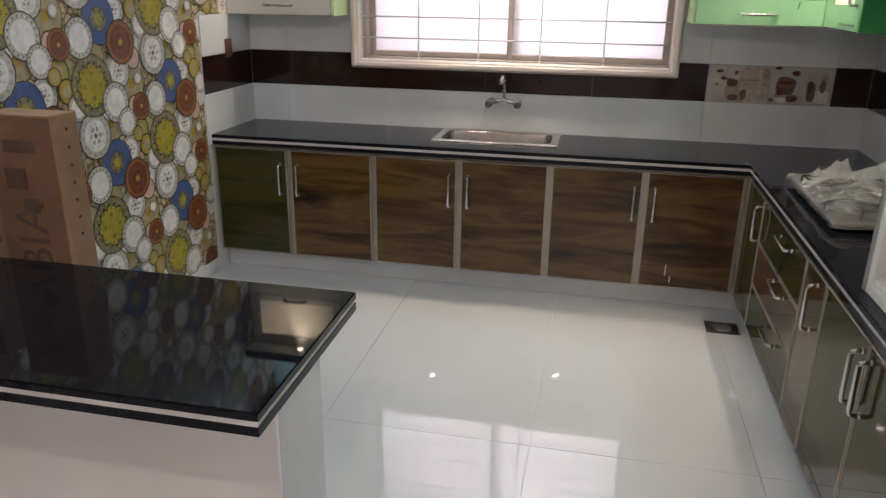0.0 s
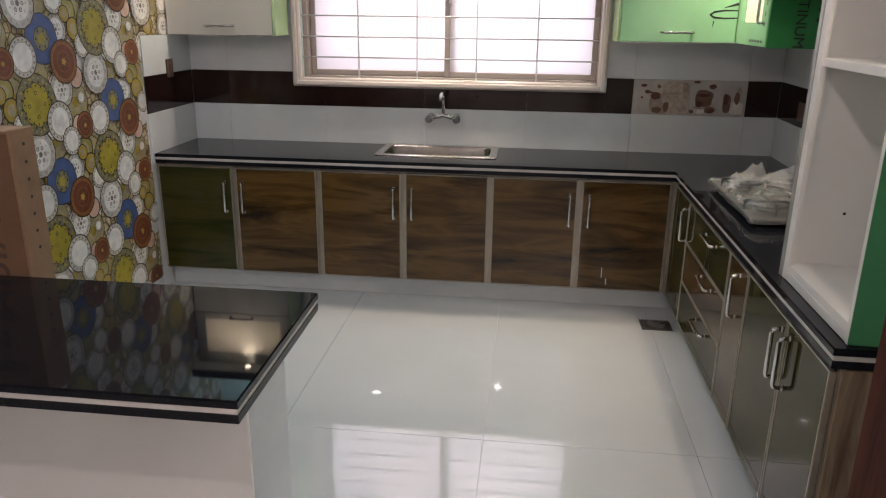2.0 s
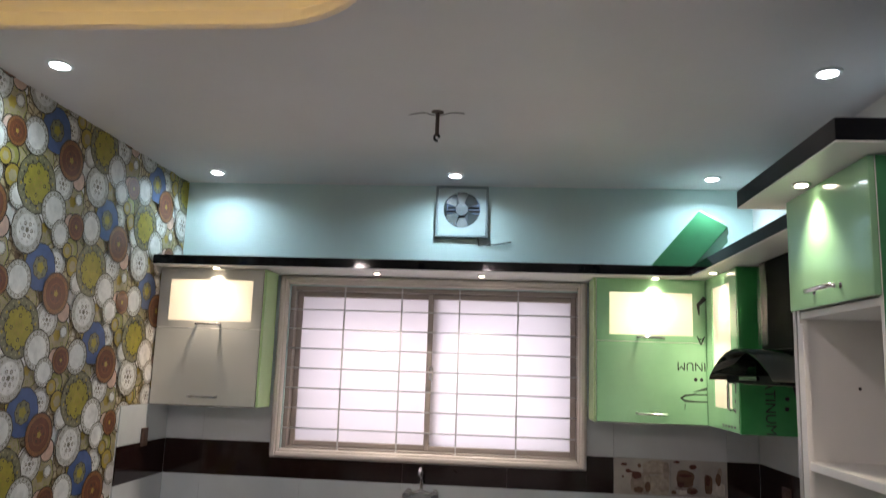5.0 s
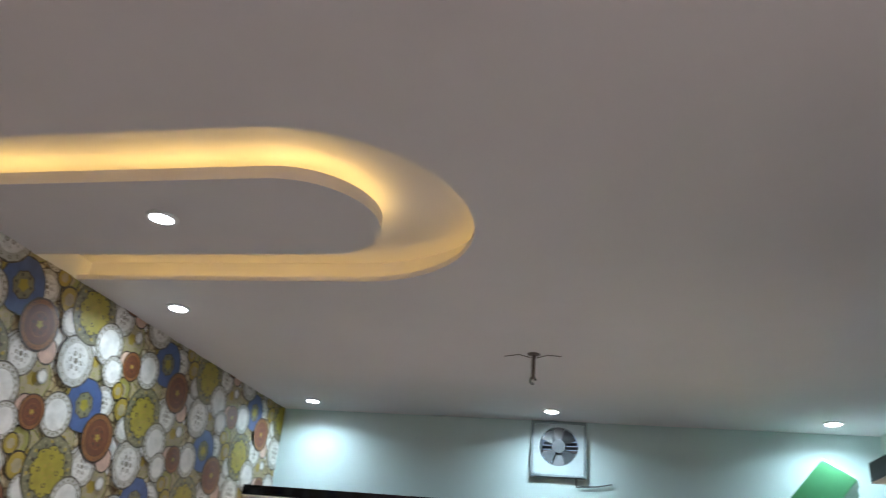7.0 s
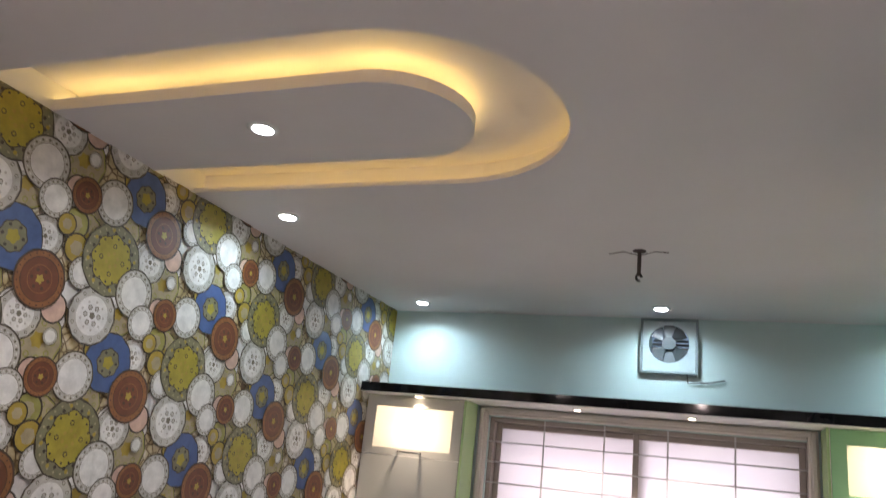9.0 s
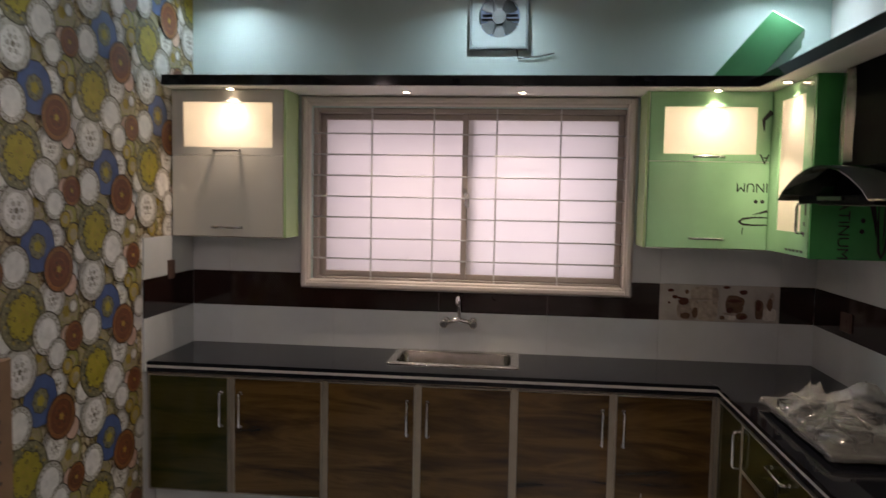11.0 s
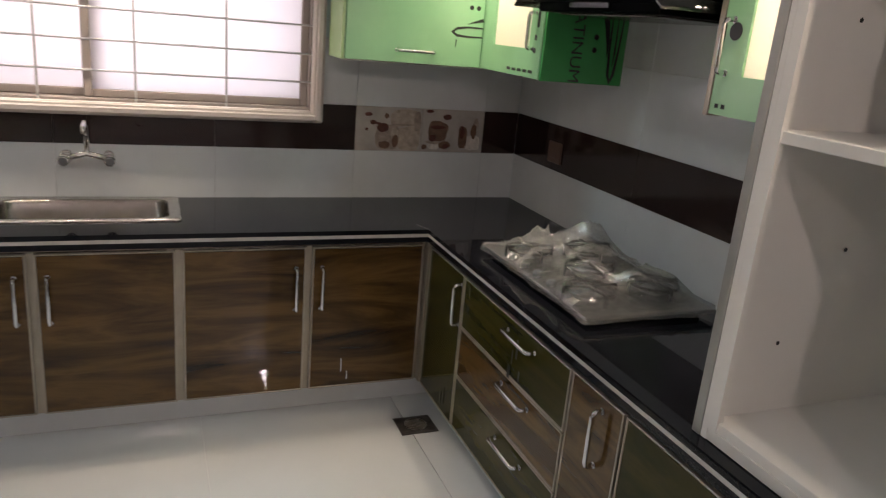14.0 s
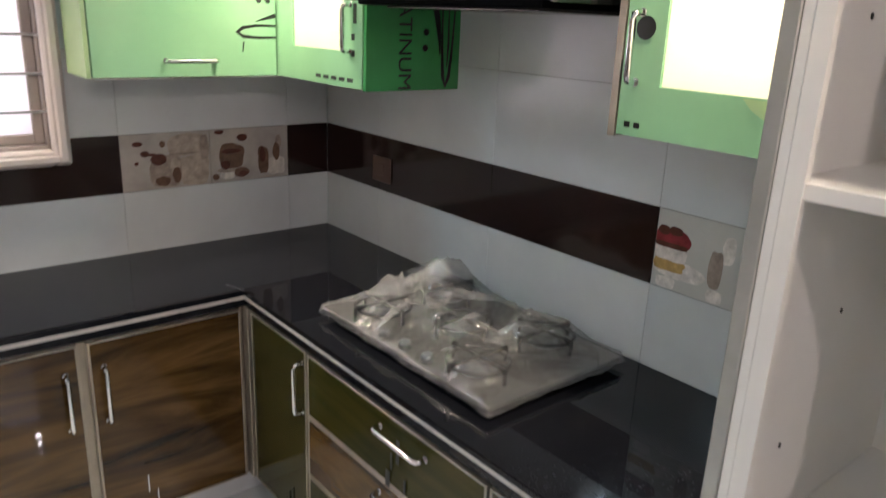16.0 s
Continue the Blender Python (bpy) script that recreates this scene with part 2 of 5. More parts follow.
# ---- mesh helpers ----
def bm_box(x0, y0, z0, x1, y1, z1, bevel=0.0, seg=1, bm=None):
    own = bm is None
    bm = bm or bmesh.new()
    r = bmesh.ops.create_cube(bm, size=1)
    for v in r["verts"]:
        v.co = Vector((x0 + (v.co.x + 0.5) * (x1 - x0), y0 + (v.co.y + 0.5) * (y1 - y0), z0 + (v.co.z + 0.5) * (z1 - z0)))
    if bevel:
        es = {e for v in r["verts"] for e in v.link_edges}
        bmesh.ops.bevel(bm, geom=list(es), offset=bevel, segments=seg, affect="EDGES", profile=0.5)
    return bm


def bm_tube(points, radius, sides=10, bm=None, cap=True):
    """A round tube along a line of points."""
    bm = bm or bmesh.new()
    pts = [Vector(p) for p in points]
    rings = []
    up = Vector((0.31, 0.17, 0.93)).normalized()
    for i, p in enumerate(pts):
        d = (pts[min(i + 1, len(pts) - 1)] - pts[max(i - 1, 0)]).normalized()
        a = d.cross(up).normalized()
        b = d.cross(a).normalized()
        rings.append([bm.verts.new(p + radius * (math.cos(t) * a + math.sin(t) * b)) for t in (2 * math.pi * k / sides for k in range(sides))])
    for r0, r1 in zip(rings, rings[1:]):
        for k in range(sides):
            bm.faces.new((r0[k], r0[(k + 1) % sides], r1[(k + 1) % sides], r1[k])).smooth = True
    if cap:
        bm.faces.new(rings[0][::-1])
        bm.faces.new(rings[-1])
    return bm


def bm_lathe(profile, centre=(0, 0, 0), sides=32, bm=None):
    """A turned body: profile of (radius, height)."""
    bm = bm or bmesh.new()
    c = Vector(centre)
    rings = [[bm.verts.new(c + Vector((r * math.cos(t), r * math.sin(t), h))) for t in (2 * math.pi * k / sides for k in range(sides))] for r, h in profile]
    for r0, r1 in zip(rings, rings[1:]):
        for k in range(sides):
            bm.faces.new((r0[k], r0[(k + 1) % sides], r1[(k + 1) % sides], r1[k])).smooth = True
    bm.faces.new(rings[0][::-1])
    bm.faces.new(rings[-1])
    return bm


def bm_prism(outline, z0, z1, bm=None):
    """An upright prism over a closed outline of (x, y)."""
    bm = bm or bmesh.new()
    a = [bm.verts.new((x, y, z0)) for x, y in outline]
    b = [bm.verts.new((x, y, z1)) for x, y in outline]
    bm.faces.new(a[::-1])
    bm.faces.new(b)
    for k in range(len(a)):
        j = (k + 1) % len(a)
        bm.faces.new((a[k], a[j], b[j], b[k]))
    return bm


def finish(bm, name, material, parent=None, label=""):
    bmesh.ops.recalc_face_normals(bm, faces=bm.faces)
    me = bpy.data.meshes.new(name)
    bm.to_mesh(me)
    bm.free()
    for m in (material if isinstance(material, (list, tuple)) else [material]):
        me.materials.append(m)
    ob = new(name, me)
    if parent:
        ob.parent = parent
    if label:
        ob["label"] = label
    return ob


def part(name, bm, material, parent, label=""):
    return finish(bm, name, material, parent, label)


def thing(name, label, category, group="", base=None):
    ob = base or new(name)
    return tagged(ob, label, category, group)


def structure(name, bm, material, label, category):
    return tagged(finish(bm, name, material), label, category, kind="structure")


def bars(parent, origin, u, v, n, marks, name="print", material=None):
    """Flat print of plain bars on a face: marks of (u0, v0, u1, v1)."""
    o, u, v, n = Vector(origin), Vector(u), Vector(v), Vector(n)
    for a0, b0, a1, b1 in marks:
        bm = bmesh.new()
        q = [o + u * a + v * b + n * 0.0015 for a, b in ((a0, b0), (a1, b0), (a1, b1), (a0, b1))]
        bm.faces.new([bm.verts.new(p) for p in q])
        part(name, bm, material or INK, parent)


def stamp_text(parent, body, width, m, material=None):
    """Printed letters, scaled to a width, lying on a face."""
    cu = bpy.data.curves.new("lettering", "FONT")
    cu.body, cu.size = body, 0.07
    src = new("lettering_source", cu)
    me = bpy.data.meshes.new_from_object(src.evaluated_get(bpy.context.evaluated_depsgraph_get()))
    bpy.data.objects.remove(src)
    x1 = max(v.co.x for v in me.vertices)
    k = width / x1
    me.transform(Matrix.Diagonal((k, max(k, 1.0), 1, 1)))
    me.materials.append(material or INK)
    ob = new("lettering", me)
    ob.parent = parent
    ob.matrix_world = m
    ob["label"] = "black printed letters"
    return ob


def stamp_dot(parent, centre, r, u):
    bm = bmesh.new()
    bm.faces.new([bm.verts.new(centre + u * (r * math.cos(t)) + Vector((0, 0, r * math.sin(t)))) for t in (2 * math.pi * k / 18 for k in range(18))])
    return part("print", bm, INK, parent)


def ribbon(parent, points, widths, n):
    """A printed brush stroke of changing width on a face with normal n."""
    bm = bmesh.new()
    sides = []
    for i, p in enumerate(points):
        d = (points[min(i + 1, len(points) - 1)] - points[max(i - 1, 0)]).normalized()
        c_ = d.cross(n) * widths[i] * 0.5
        sides.append((bm.verts.new(p + c_), bm.verts.new(p - c_)))
    for (a, b), (c_, d) in zip(sides, sides[1:]):
        bm.faces.new((a, b, d, c_))
    return part("print", bm, INK, parent)


# ---- the room ----
T = 0.14
room = structure("floor", bm_box(-T, BACK - T, -0.12, W + T, 0.3, -0.004), GROUT, "cream polished tiled kitchen floor", "floor")
# back wall with the window's opening
WX0, WX1, WZ0, WZ1 = 0.775, 2.692, 1.262, 2.335
FXc, FZc, FH, FR = 1.902, 2.851, 0.174, 0.122      # extractor fan: centre, half size, opening
bm = bm_box(-T, 0, 0, WX0, 0.22, CEIL + 0.2)
bm_box(WX1, 0, 0, W + T, 0.22, CEIL + 0.2, bm=bm)
bm_box(WX0, 0, 0, WX1, 0.22, WZ0, bm=bm)
FO = FZc + 0.016
bm_box(WX0, 0, WZ1, FXc - FR, 0.22, CEIL + 0.2, bm=bm)
bm_box(FXc + FR, 0, WZ1, WX1, 0.22, CEIL + 0.2, bm=bm)
bm_box(FXc - FR, 0, WZ1, FXc + FR, 0.22, FO - FR, bm=bm)
bm_box(FXc - FR, 0, FO + FR, FXc + FR, 0.22, CEIL + 0.2, bm=bm)
structure("wall_north", bm, BACKPAINT, "pale aqua painted wall above the wall cabinets", "wall")
structure("wall_west", bm_box(-T, BACK, 0, 0, 0, CEIL + 0.2), PAINT, "wall behind the plate-patterned wallpaper", "wall")
structure("wall_east", bm_box(W, BACK, 0, W + T, 0, CEIL + 0.2), PAINT, "white painted wall behind the hob counter", "wall")
structure("wall_south", bm_box(-T, BACK - T, 0, W + T, BACK, CEIL + 0.2), PAINT, "plain white wall closing the room", "wall")
structure("wall_pier", bm_box(2.96, -3.72, 0, W, -3.58, CEIL), PAINT, "white wall end beside the doorway", "wall")
frame_ob = structure("door_frame", bm_box(2.872, -3.74, 0, 2.962, -3.56, 2.12, 0.006, 2), DOORWOOD, "red-brown varnished wooden door frame", "door frame")

# ceiling with the capsule-shaped light trough
CX, CY, CR, PR = 1.26, -2.83, 0.52, 0.265    # end's centre, trough's outer and inner half widths


def capsule(r, x0, steps=24, back=0.0):
    pts = [(x0, CY - r)]
    pts += [(CX - back + r * math.cos(t), CY + r * math.sin(t)) for t in (math.pi * (k / steps - 0.5) for k in range(steps + 1))]
    pts += [(x0, CY + r)]
    return pts


outer, under = capsule(CR, 0.0), capsule(CR + 0.06, 0.0)
bm = bmesh.new()
rings_ = [[bm.verts.new((x, y, z)) for x, y in line] for line, z in ((outer, CEIL), (outer, CEIL + 0.022), (under, CEIL + 0.022), (under, CEIL + 0.105))]
for r0, r1 in zip(rings_, rings_[1:]):
    for k in range(len(r0) - 1):
        bm.faces.new((r0[k], r0[k + 1], r1[k + 1], r1[k]))
bm.faces.new(rings_[-1])
ring = rings_[0]
c = {n: bm.verts.new(p) for n, p in {"sw": (0, BACK, CEIL), "se": (W, BACK, CEIL), "ne": (W, 0, CEIL), "nw": (0, 0, CEIL)}.items()}
half = len(ring) // 2
bm.faces.new([c["sw"], c["se"]] + ring[half::-1])
bm.faces.new([c["se"], c["ne"], ring[half]])
bm.faces.new([c["ne"], c["nw"]] + ring[:half - 1:-1])
structure("ceiling", bm, CEILPAINT, "matt white gypsum ceiling with a capsule-shaped recess", "ceiling")
structure("roof_slab", bm_box(-T, BACK - T, CEIL + 0.2, W + T, 0.3, CEIL + 0.32), PAINT, "concrete slab over the gypsum ceiling", "roof slab")

cove = thing("cove_light", "amber-lit capsule-shaped gypsum cove in the ceiling", "cove light")
inner = capsule(PR, 0.004, back=0.05)
part("panel", bm_prism(inner, CEIL - 0.002, CEIL + 0.022), CEILPAINT, cove, "flat white gypsum panel")
bm = bmesh.new()
lip_o, lip_i = capsule(PR + 0.001, 0.006, back=0.05), capsule(PR - 0.018, 0.006, back=0.05)
for prev, nxt in zip(range(len(lip_o) - 1), range(1, len(lip_o))):
    q = []
    for z in (CEIL + 0.022, CEIL + 0.040):
        for ln in (lip_o, lip_i):
            for i in (prev, nxt):
                q.append(bm.verts.new((*ln[i], z)))
    for f in ((0, 1, 5, 4), (2, 3, 7, 6), (4, 5, 7, 6)):
        bm.faces.new([q[i] for i in f])
part("lip", bm, CEILPAINT, cove, "narrow white upstand round the panel")
strip = part("led_strip", bm_tube([(x, y, CEIL + 0.040) for x, y in capsule(PR - 0.030, 0.012, back=0.05)], 0.008, 6), LED_STRIP, cove, "amber LED rope light")

# Unseen second strip, added to brighten the trough's outer edge.
part("led_strip", bm_tube([(x, y, CEIL + 0.029) for x, y in capsule(CR + 0.046, 0.012)], 0.006, 6), RIM_FILL, cove, "amber LED rope light")

# ---- window ----
win = thing("window_1", "beige-framed sliding window with frosted panes and rod grille", "window")
win["kind"] = "structure"


def frame_bm(x0, z0, x1, z1, w, y0, y1, bev=0.004):
    bm = bm_box(x0, y0, z0, x0 + w, y1, z1, bev)
    bm_box(x1 - w, y0, z0, x1, y1, z1, bev, bm=bm)
    bm_box(x0 + w - 0.001, y0, z0, x1 - w + 0.001, y1, z0 + w, bev, bm=bm)
    bm_box(x0 + w - 0.001, y0, z1 - w, x1 - w + 0.001, y1, z1, bev, bm=bm)
    return bm


part("architrave", frame_bm(0.715, 1.226, 2.722, 2.397, 0.056, -0.045, 0.0, 0.008), UPVC, win, "moulded beige surround")
part("architrave_bead", frame_bm(0.725, 1.236, 2.712, 2.390, 0.03, -0.060, -0.044, 0.006), UPVC, win, "raised outer moulding")
part("window_frame", frame_bm(WX0, WZ0, WX1, WZ1, 0.030, 0.02, 0.14), UPVC_D, win)
for nm, a, b, yy in (("sash", WX0 + 0.03, 1.765, 0.085), ("sash", 1.695, WX1 - 0.03, 0.05)):
    s = part(nm, frame_bm(a, WZ0 + 0.03, b, WZ1 - 0.03, 0.035, yy, yy + 0.03), UPVC_D, win, "brown-grey sliding sash")
    p = part("pane", bm_box(a + 0.03, yy + 0.012, WZ0 + 0.06, b - 0.03, yy + 0.018, WZ1 - 0.06), PANE_L if a < 1 else PANE, s, "frosted white pane")
part("latch", bm_box(1.715, 0.025, 1.74, 1.745, 0.05, 1.83, 0.006, 2), CHROME, win)
for k in range(7):
    z = 1.41 + 0.128 * k
    part("grille_rod", bm_tube([(WX0, 0.006, z), (WX1, 0.006, z)], 0.0048, 8), ROD, win)
for x in (1.145, 1.525, 1.905, 2.285):
    part("grille_bar", bm_box(x - 0.005, 0.0, WZ0, x + 0.005, 0.006, WZ1), ROD, win)

# ---- wallpaper: printed plates ----
PA, PB = Vector((0.53, -0.335)), Vector((0.0, 0.67))
PRINT = {}
for nm, col in {"cream": (0.33, 0.27, 0.16), "white": (0.64, 0.62, 0.59), "greywhite": (0.42, 0.395, 0.35), "yellow": (0.31, 0.25, 0.02), "mustard": (0.34, 0.24, 0.03),
                "brown": (0.14, 0.04, 0.015), "rust": (0.23, 0.09, 0.025), "blue": (0.05, 0.09, 0.22), "dark": (0.05, 0.035, 0.02), "ring": (0.15, 0.125, 0.09), "pink": (0.55, 0.36, 0.28),
                "teal": (0.10, 0.27, 0.27), "olive": (0.27, 0.25, 0.06), "rim": (0.17, 0.155, 0.085), "umber": (0.075, 0.03, 0.014)}.items():
    PRINT[nm] = vary(mat("wallpaper_print_" + nm, col, 0.5), 22, 0.80, 1.15)
# ground of the paper: cream scrollwork with thin brown lines and paler flowers
GROUND = mat("wallpaper_ground", (0.45, 0.38, 0.25), 0.5)
_b = GROUND.node_tree.nodes["Principled BSDF"]
_v = coords(GROUND)
_e = node(GROUND, "ShaderNodeTexVoronoi", Scale=26.0)
_e.feature = "DISTANCE_TO_EDGE"
_n = node(GROUND, "ShaderNodeTexNoise", Scale=14.0, Detail=3.0)
link(GROUND, _v, _e.inputs["Vector"])
link(GROUND, _v, _n.inputs["Vector"])
_m = node(GROUND, "ShaderNodeMix")
_m.data_type, _m.blend_type = "RGBA", "MULTIPLY"
_m.inputs["Factor"].default_value = 1.0
link(GROUND, ramp(GROUND, _e.outputs["Distance"], [(0.02, (0.22, 0.15, 0.08)), (0.09, (0.85, 0.80, 0.68)), (0.3, (1.0, 0.98, 0.92))]), _m.inputs["A"])
link(GROUND, ramp(GROUND, _n.outputs["Fac"], [(0.35, (0.34, 0.27, 0.13)), (0.5, (0.50, 0.42, 0.27)), (0.65, (0.62, 0.58, 0.50))]), _m.inputs["B"])
link(GROUND, _m.outputs["Result"], _b.inputs["Base Color"])
PRINT["ground"] = GROUND
PNAMES = list(PRINT)


def disc(bm, y, z, r, lift, colour, sides=26, wave=0.0, lobes=12):
    vs = []
    for k in range(sides):
        t = 2 * math.pi * k / sides
        rr = r * (1 + wave * math.cos(lobes * t))
        py, pz = y + rr * math.cos(t), z + rr * math.sin(t)
        vs.append(bm.verts.new((lift, min(-0.001, py), min(CEIL - 0.001, max(0.09, pz)))))
    f = bm.faces.new(vs)
    f.material_index = PNAMES.index(colour)


def dots(bm, y, z, rad, n, r, lift, colour, phase=0.0):
    for k in range(n):
        t = 2 * math.pi * k / n + phase
        disc(bm, y + rad * math.cos(t), z + rad * math.sin(t), r, lift, colour, 7)


def plate(bm, kind, y, z, r, lv):
    e = 0.0012 + lv * 0.00035
    d = 0.00005
    disc(bm, y, z, r * 1.045, e - d, "dark", 30, 0.012, 9)
    if kind == "yellow":
        disc(bm, y, z, r, e, "rim", 48, 0.02, 12)
        dots(bm, y, z, r * 0.89, 24, r * 0.035, e + d, "cream")
        disc(bm, y, z, r * 0.72, e + d, "dark", 48, 0.055, 8)
        disc(bm, y, z, r * 0.69, e + 2 * d, "yellow", 48, 0.055, 8)
        dots(bm, y, z, r * 0.76, 16, r * 0.055, e + 3 * d, "dark", 0.1)
        dots(bm, y, z, r * 0.63, 16, r * 0.035, e + 3 * d, "dark", 0.3)
        dots(bm, y, z, r * 0.84, 8, r * 0.06, e + 3 * d, "mustard", 0.2)
        dots(bm, y, z, r * 0.40, 4, r * 0.075, e + 3 * d, "dark")
        dots(bm, y, z, r * 0.40, 4, r * 0.048, e + 4 * d, "yellow")
        dots(bm, y, z, r * 0.20, 6, r * 0.06, e + 3 * d, "mustard", 0.4)
    elif kind in ("brown", "sbrown"):
        disc(bm, y, z, r, e, "umber", 30)
        disc(bm, y, z, r * 0.96, e + d, "rust", 30)
        dots(bm, y, z, r * 0.89, 22, r * 0.03, e + 2 * d, "umber")
        disc(bm, y, z, r * 0.78, e + 2 * d, "umber", 28)
        disc(bm, y, z, r * 0.75, e + 3 * d, "brown", 28)
        disc(bm, y, z, r * 0.50, e + 4 * d, "rust", 28)
        disc(bm, y, z, r * 0.47, e + 5 * d, "brown", 28)
        dots(bm, y, z, r * 0.33, 6, r * 0.07, e + 6 * d, "umber")
        disc(bm, y, z, r * 0.15, e + 6 * d, "mustard", 20, 0.25, 5)
    elif kind == "blue":
        disc(bm, y, z, r, e, "blue", 40, 0.025, 10)
        disc(bm, y, z, r * 0.50, e + d, "dark", 30, 0.05, 8)
        disc(bm, y, z, r * 0.46, e + 2 * d, "rim", 30, 0.05, 8)
        disc(bm, y, z, r * 0.22, e + 3 * d, "yellow", 20, 0.15, 5)
        dots(bm, y, z, r * 0.36, 6, r * 0.06, e + 3 * d, "dark")
    elif kind == "white":
        disc(bm, y, z, r, e, "ring", 30)
        disc(bm, y, z, r * 0.97, e + d, "greywhite", 30)
        dots(bm, y, z, r * 0.85, 18, r * 0.055, e + 2 * d, "ring")
        dots(bm, y, z, r * 0.85, 18, r * 0.03, e + 3 * d, "white", 0.17)
        disc(bm, y, z, r * 0.74, e + 3 * d, "ring", 28)
        disc(bm, y, z, r * 0.72, e + 4 * d, "white", 28)
    elif kind == "lace":
        disc(bm, y, z, r, e, "ring", 42, 0.02, 14)
        disc(bm, y, z, r * 0.97, e + d, "greywhite", 42, 0.02, 14)
        dots(bm, y, z, r * 0.84, 14, r * 0.07, e + 2 * d, "ring")
        dots(bm, y, z, r * 0.84, 14, r * 0.045, e + 3 * d, "greywhite")
        disc(bm, y, z, r * 0.69, e + 3 * d, "white", 26)
        dots(bm, y, z, r * 0.50, 9, r * 0.05, e + 4 * d, "greywhite")
        dots(bm, y, z, r * 0.30, 6, r * 0.10, e + 4 * d, "ring")
        dots(bm, y, z, r * 0.30, 6, r * 0.07, e + 5 * d, "greywhite")
        disc(bm, y, z, r * 0.12, e + 4 * d, "ring", 12, 0.2, 5)
    elif kind == "shard":
        disc(bm, y, z, r, e, "ring", 24, 0.03, 7)
        disc(bm, y, z, r * 0.94, e + d, "white", 24, 0.03, 7)
    elif kind == "scroll":
        disc(bm, y, z, r, e, "olive", 28, 0.04, 9)
        disc(bm, y, z, r * 0.93, e + d, "cream", 28, 0.04, 9)
        dots(bm, y, z, r * 0.62, 9, r * 0.13, e + 2 * d, "olive")
        dots(bm, y, z, r * 0.62, 9, r * 0.08, e + 3 * d, "cream")
        disc(bm, y, z, r * 0.28, e + 2 * d, "mustard", 12, 0.15, 6)
    else:
        disc(bm, y, z, r, e, "dark", 20)
        disc(bm, y, z, r * 0.92, e + d, kind, 20)
        disc(bm, y, z, r * 0.5, e + 2 * d, "cream" if kind != "pink" else "pink", 14, 0.1, 6)


CELL = [("shard", .085, -.185, .06), ("shard", -.125, -.165, .06), ("shard", .175, .075, .06), ("shard", -.115, .125, .055), ("shard", .335, .06, .06), ("shard", .31, -.20, .05), ("shard", .02, .165, .05), ("scroll", .10, -.19, .09), ("scroll", -.14, .09, .08), ("scroll", .30, -.02, .10), ("scroll", .38, -.28, .08), ("scroll", .04, .13, .07), ("pink", .33, .10, .055), ("teal", .17, .06, .05), ("olive", -.20, .08, .06), ("teal", -.10, -.02, .05),
        ("mustard", -.17, -.005, .055), ("pink", .30, -.13, .05), ("lace", .22, -.34, .075), ("lace", .20, .05, .085), ("olive", .04, -.33, .05), ("mustard", .02, .33, .05),
        ("white", -.12, -.085, .06), ("white", .06, -.125, .05), ("blue", .10, .29, .112), ("lace", -.03, -.225, .108), ("yellow", 0, 0, .138), ("white", .15, -.095, .095),
        ("white", .22, -.20, .07), ("white", -.05, .215, .09), ("sbrown", -.185, .195, .068), ("brown", .24, .18, .102), ("white", .34, .00, .03), ("mustard", .29, -.27, .04)]
bm = bmesh.new()
# ground sheet, leaving the tiled splash free beside the counter
for y0, z0, y1, z1 in ((-6.9, 0.09, -0.64, CEIL), (-0.64, CAB0, 0, CEIL)):
    f = bm.faces.new([bm.verts.new((0.001, y, z)) for y, z in ((y0, z0), (y1, z0), (y1, z1), (y0, z1))])
    f.material_index = PNAMES.index("ground")
org = Vector((-1.615, 1.265))
for i in range(-11, 5):
    for j in range(-12, 14):
        o = org + PA * i + PB * j
        for lv, (kind, dy, dz, r) in enumerate(CELL):
            y, z = o.x + dy, o.y + dz
            if y < -6.6 or y > 0.05 or z < 0.0 or z > CEIL + 0.1:
                continue
            if y + r > -0.645 and z - r < CAB0 + 0.002:
                if y - r > -0.645 or z + r < CAB0:
                    if y > -0.66 and z < CAB0 + 0.01:
                        continue
            plate(bm, kind, y, z, r, lv)
# print that would cross on to the tiled splash is cut off at its edge
for co, no in (((0, -0.64, 0), (0, 1, 0)), ((0, 0, CAB0), (0, 0, 1))):
    bmesh.ops.bisect_plane(bm, geom=bm.verts[:] + bm.edges[:] + bm.faces[:], plane_co=co, plane_no=no)
kill = [f for f in bm.faces if f.calc_center_median().y > -0.64 and f.calc_center_median().z < CAB0]
bmesh.ops.delete(bm, geom=kill, context="FACES")
paper = finish(bm, "wallpaper", [PRINT[n] for n in PNAMES])
tagged(paper, "wallpaper printed with overlapping yellow, rust, blue and white plates", "wallpaper", kind="structure")
tagged(finish(bm_box(0.0, -6.9, 0, 0.012, -0.66, 0.09, 0.003), "baseboard", TILE_W), "low pale tiled skirting under the wallpaper", "baseboard", kind="structure")

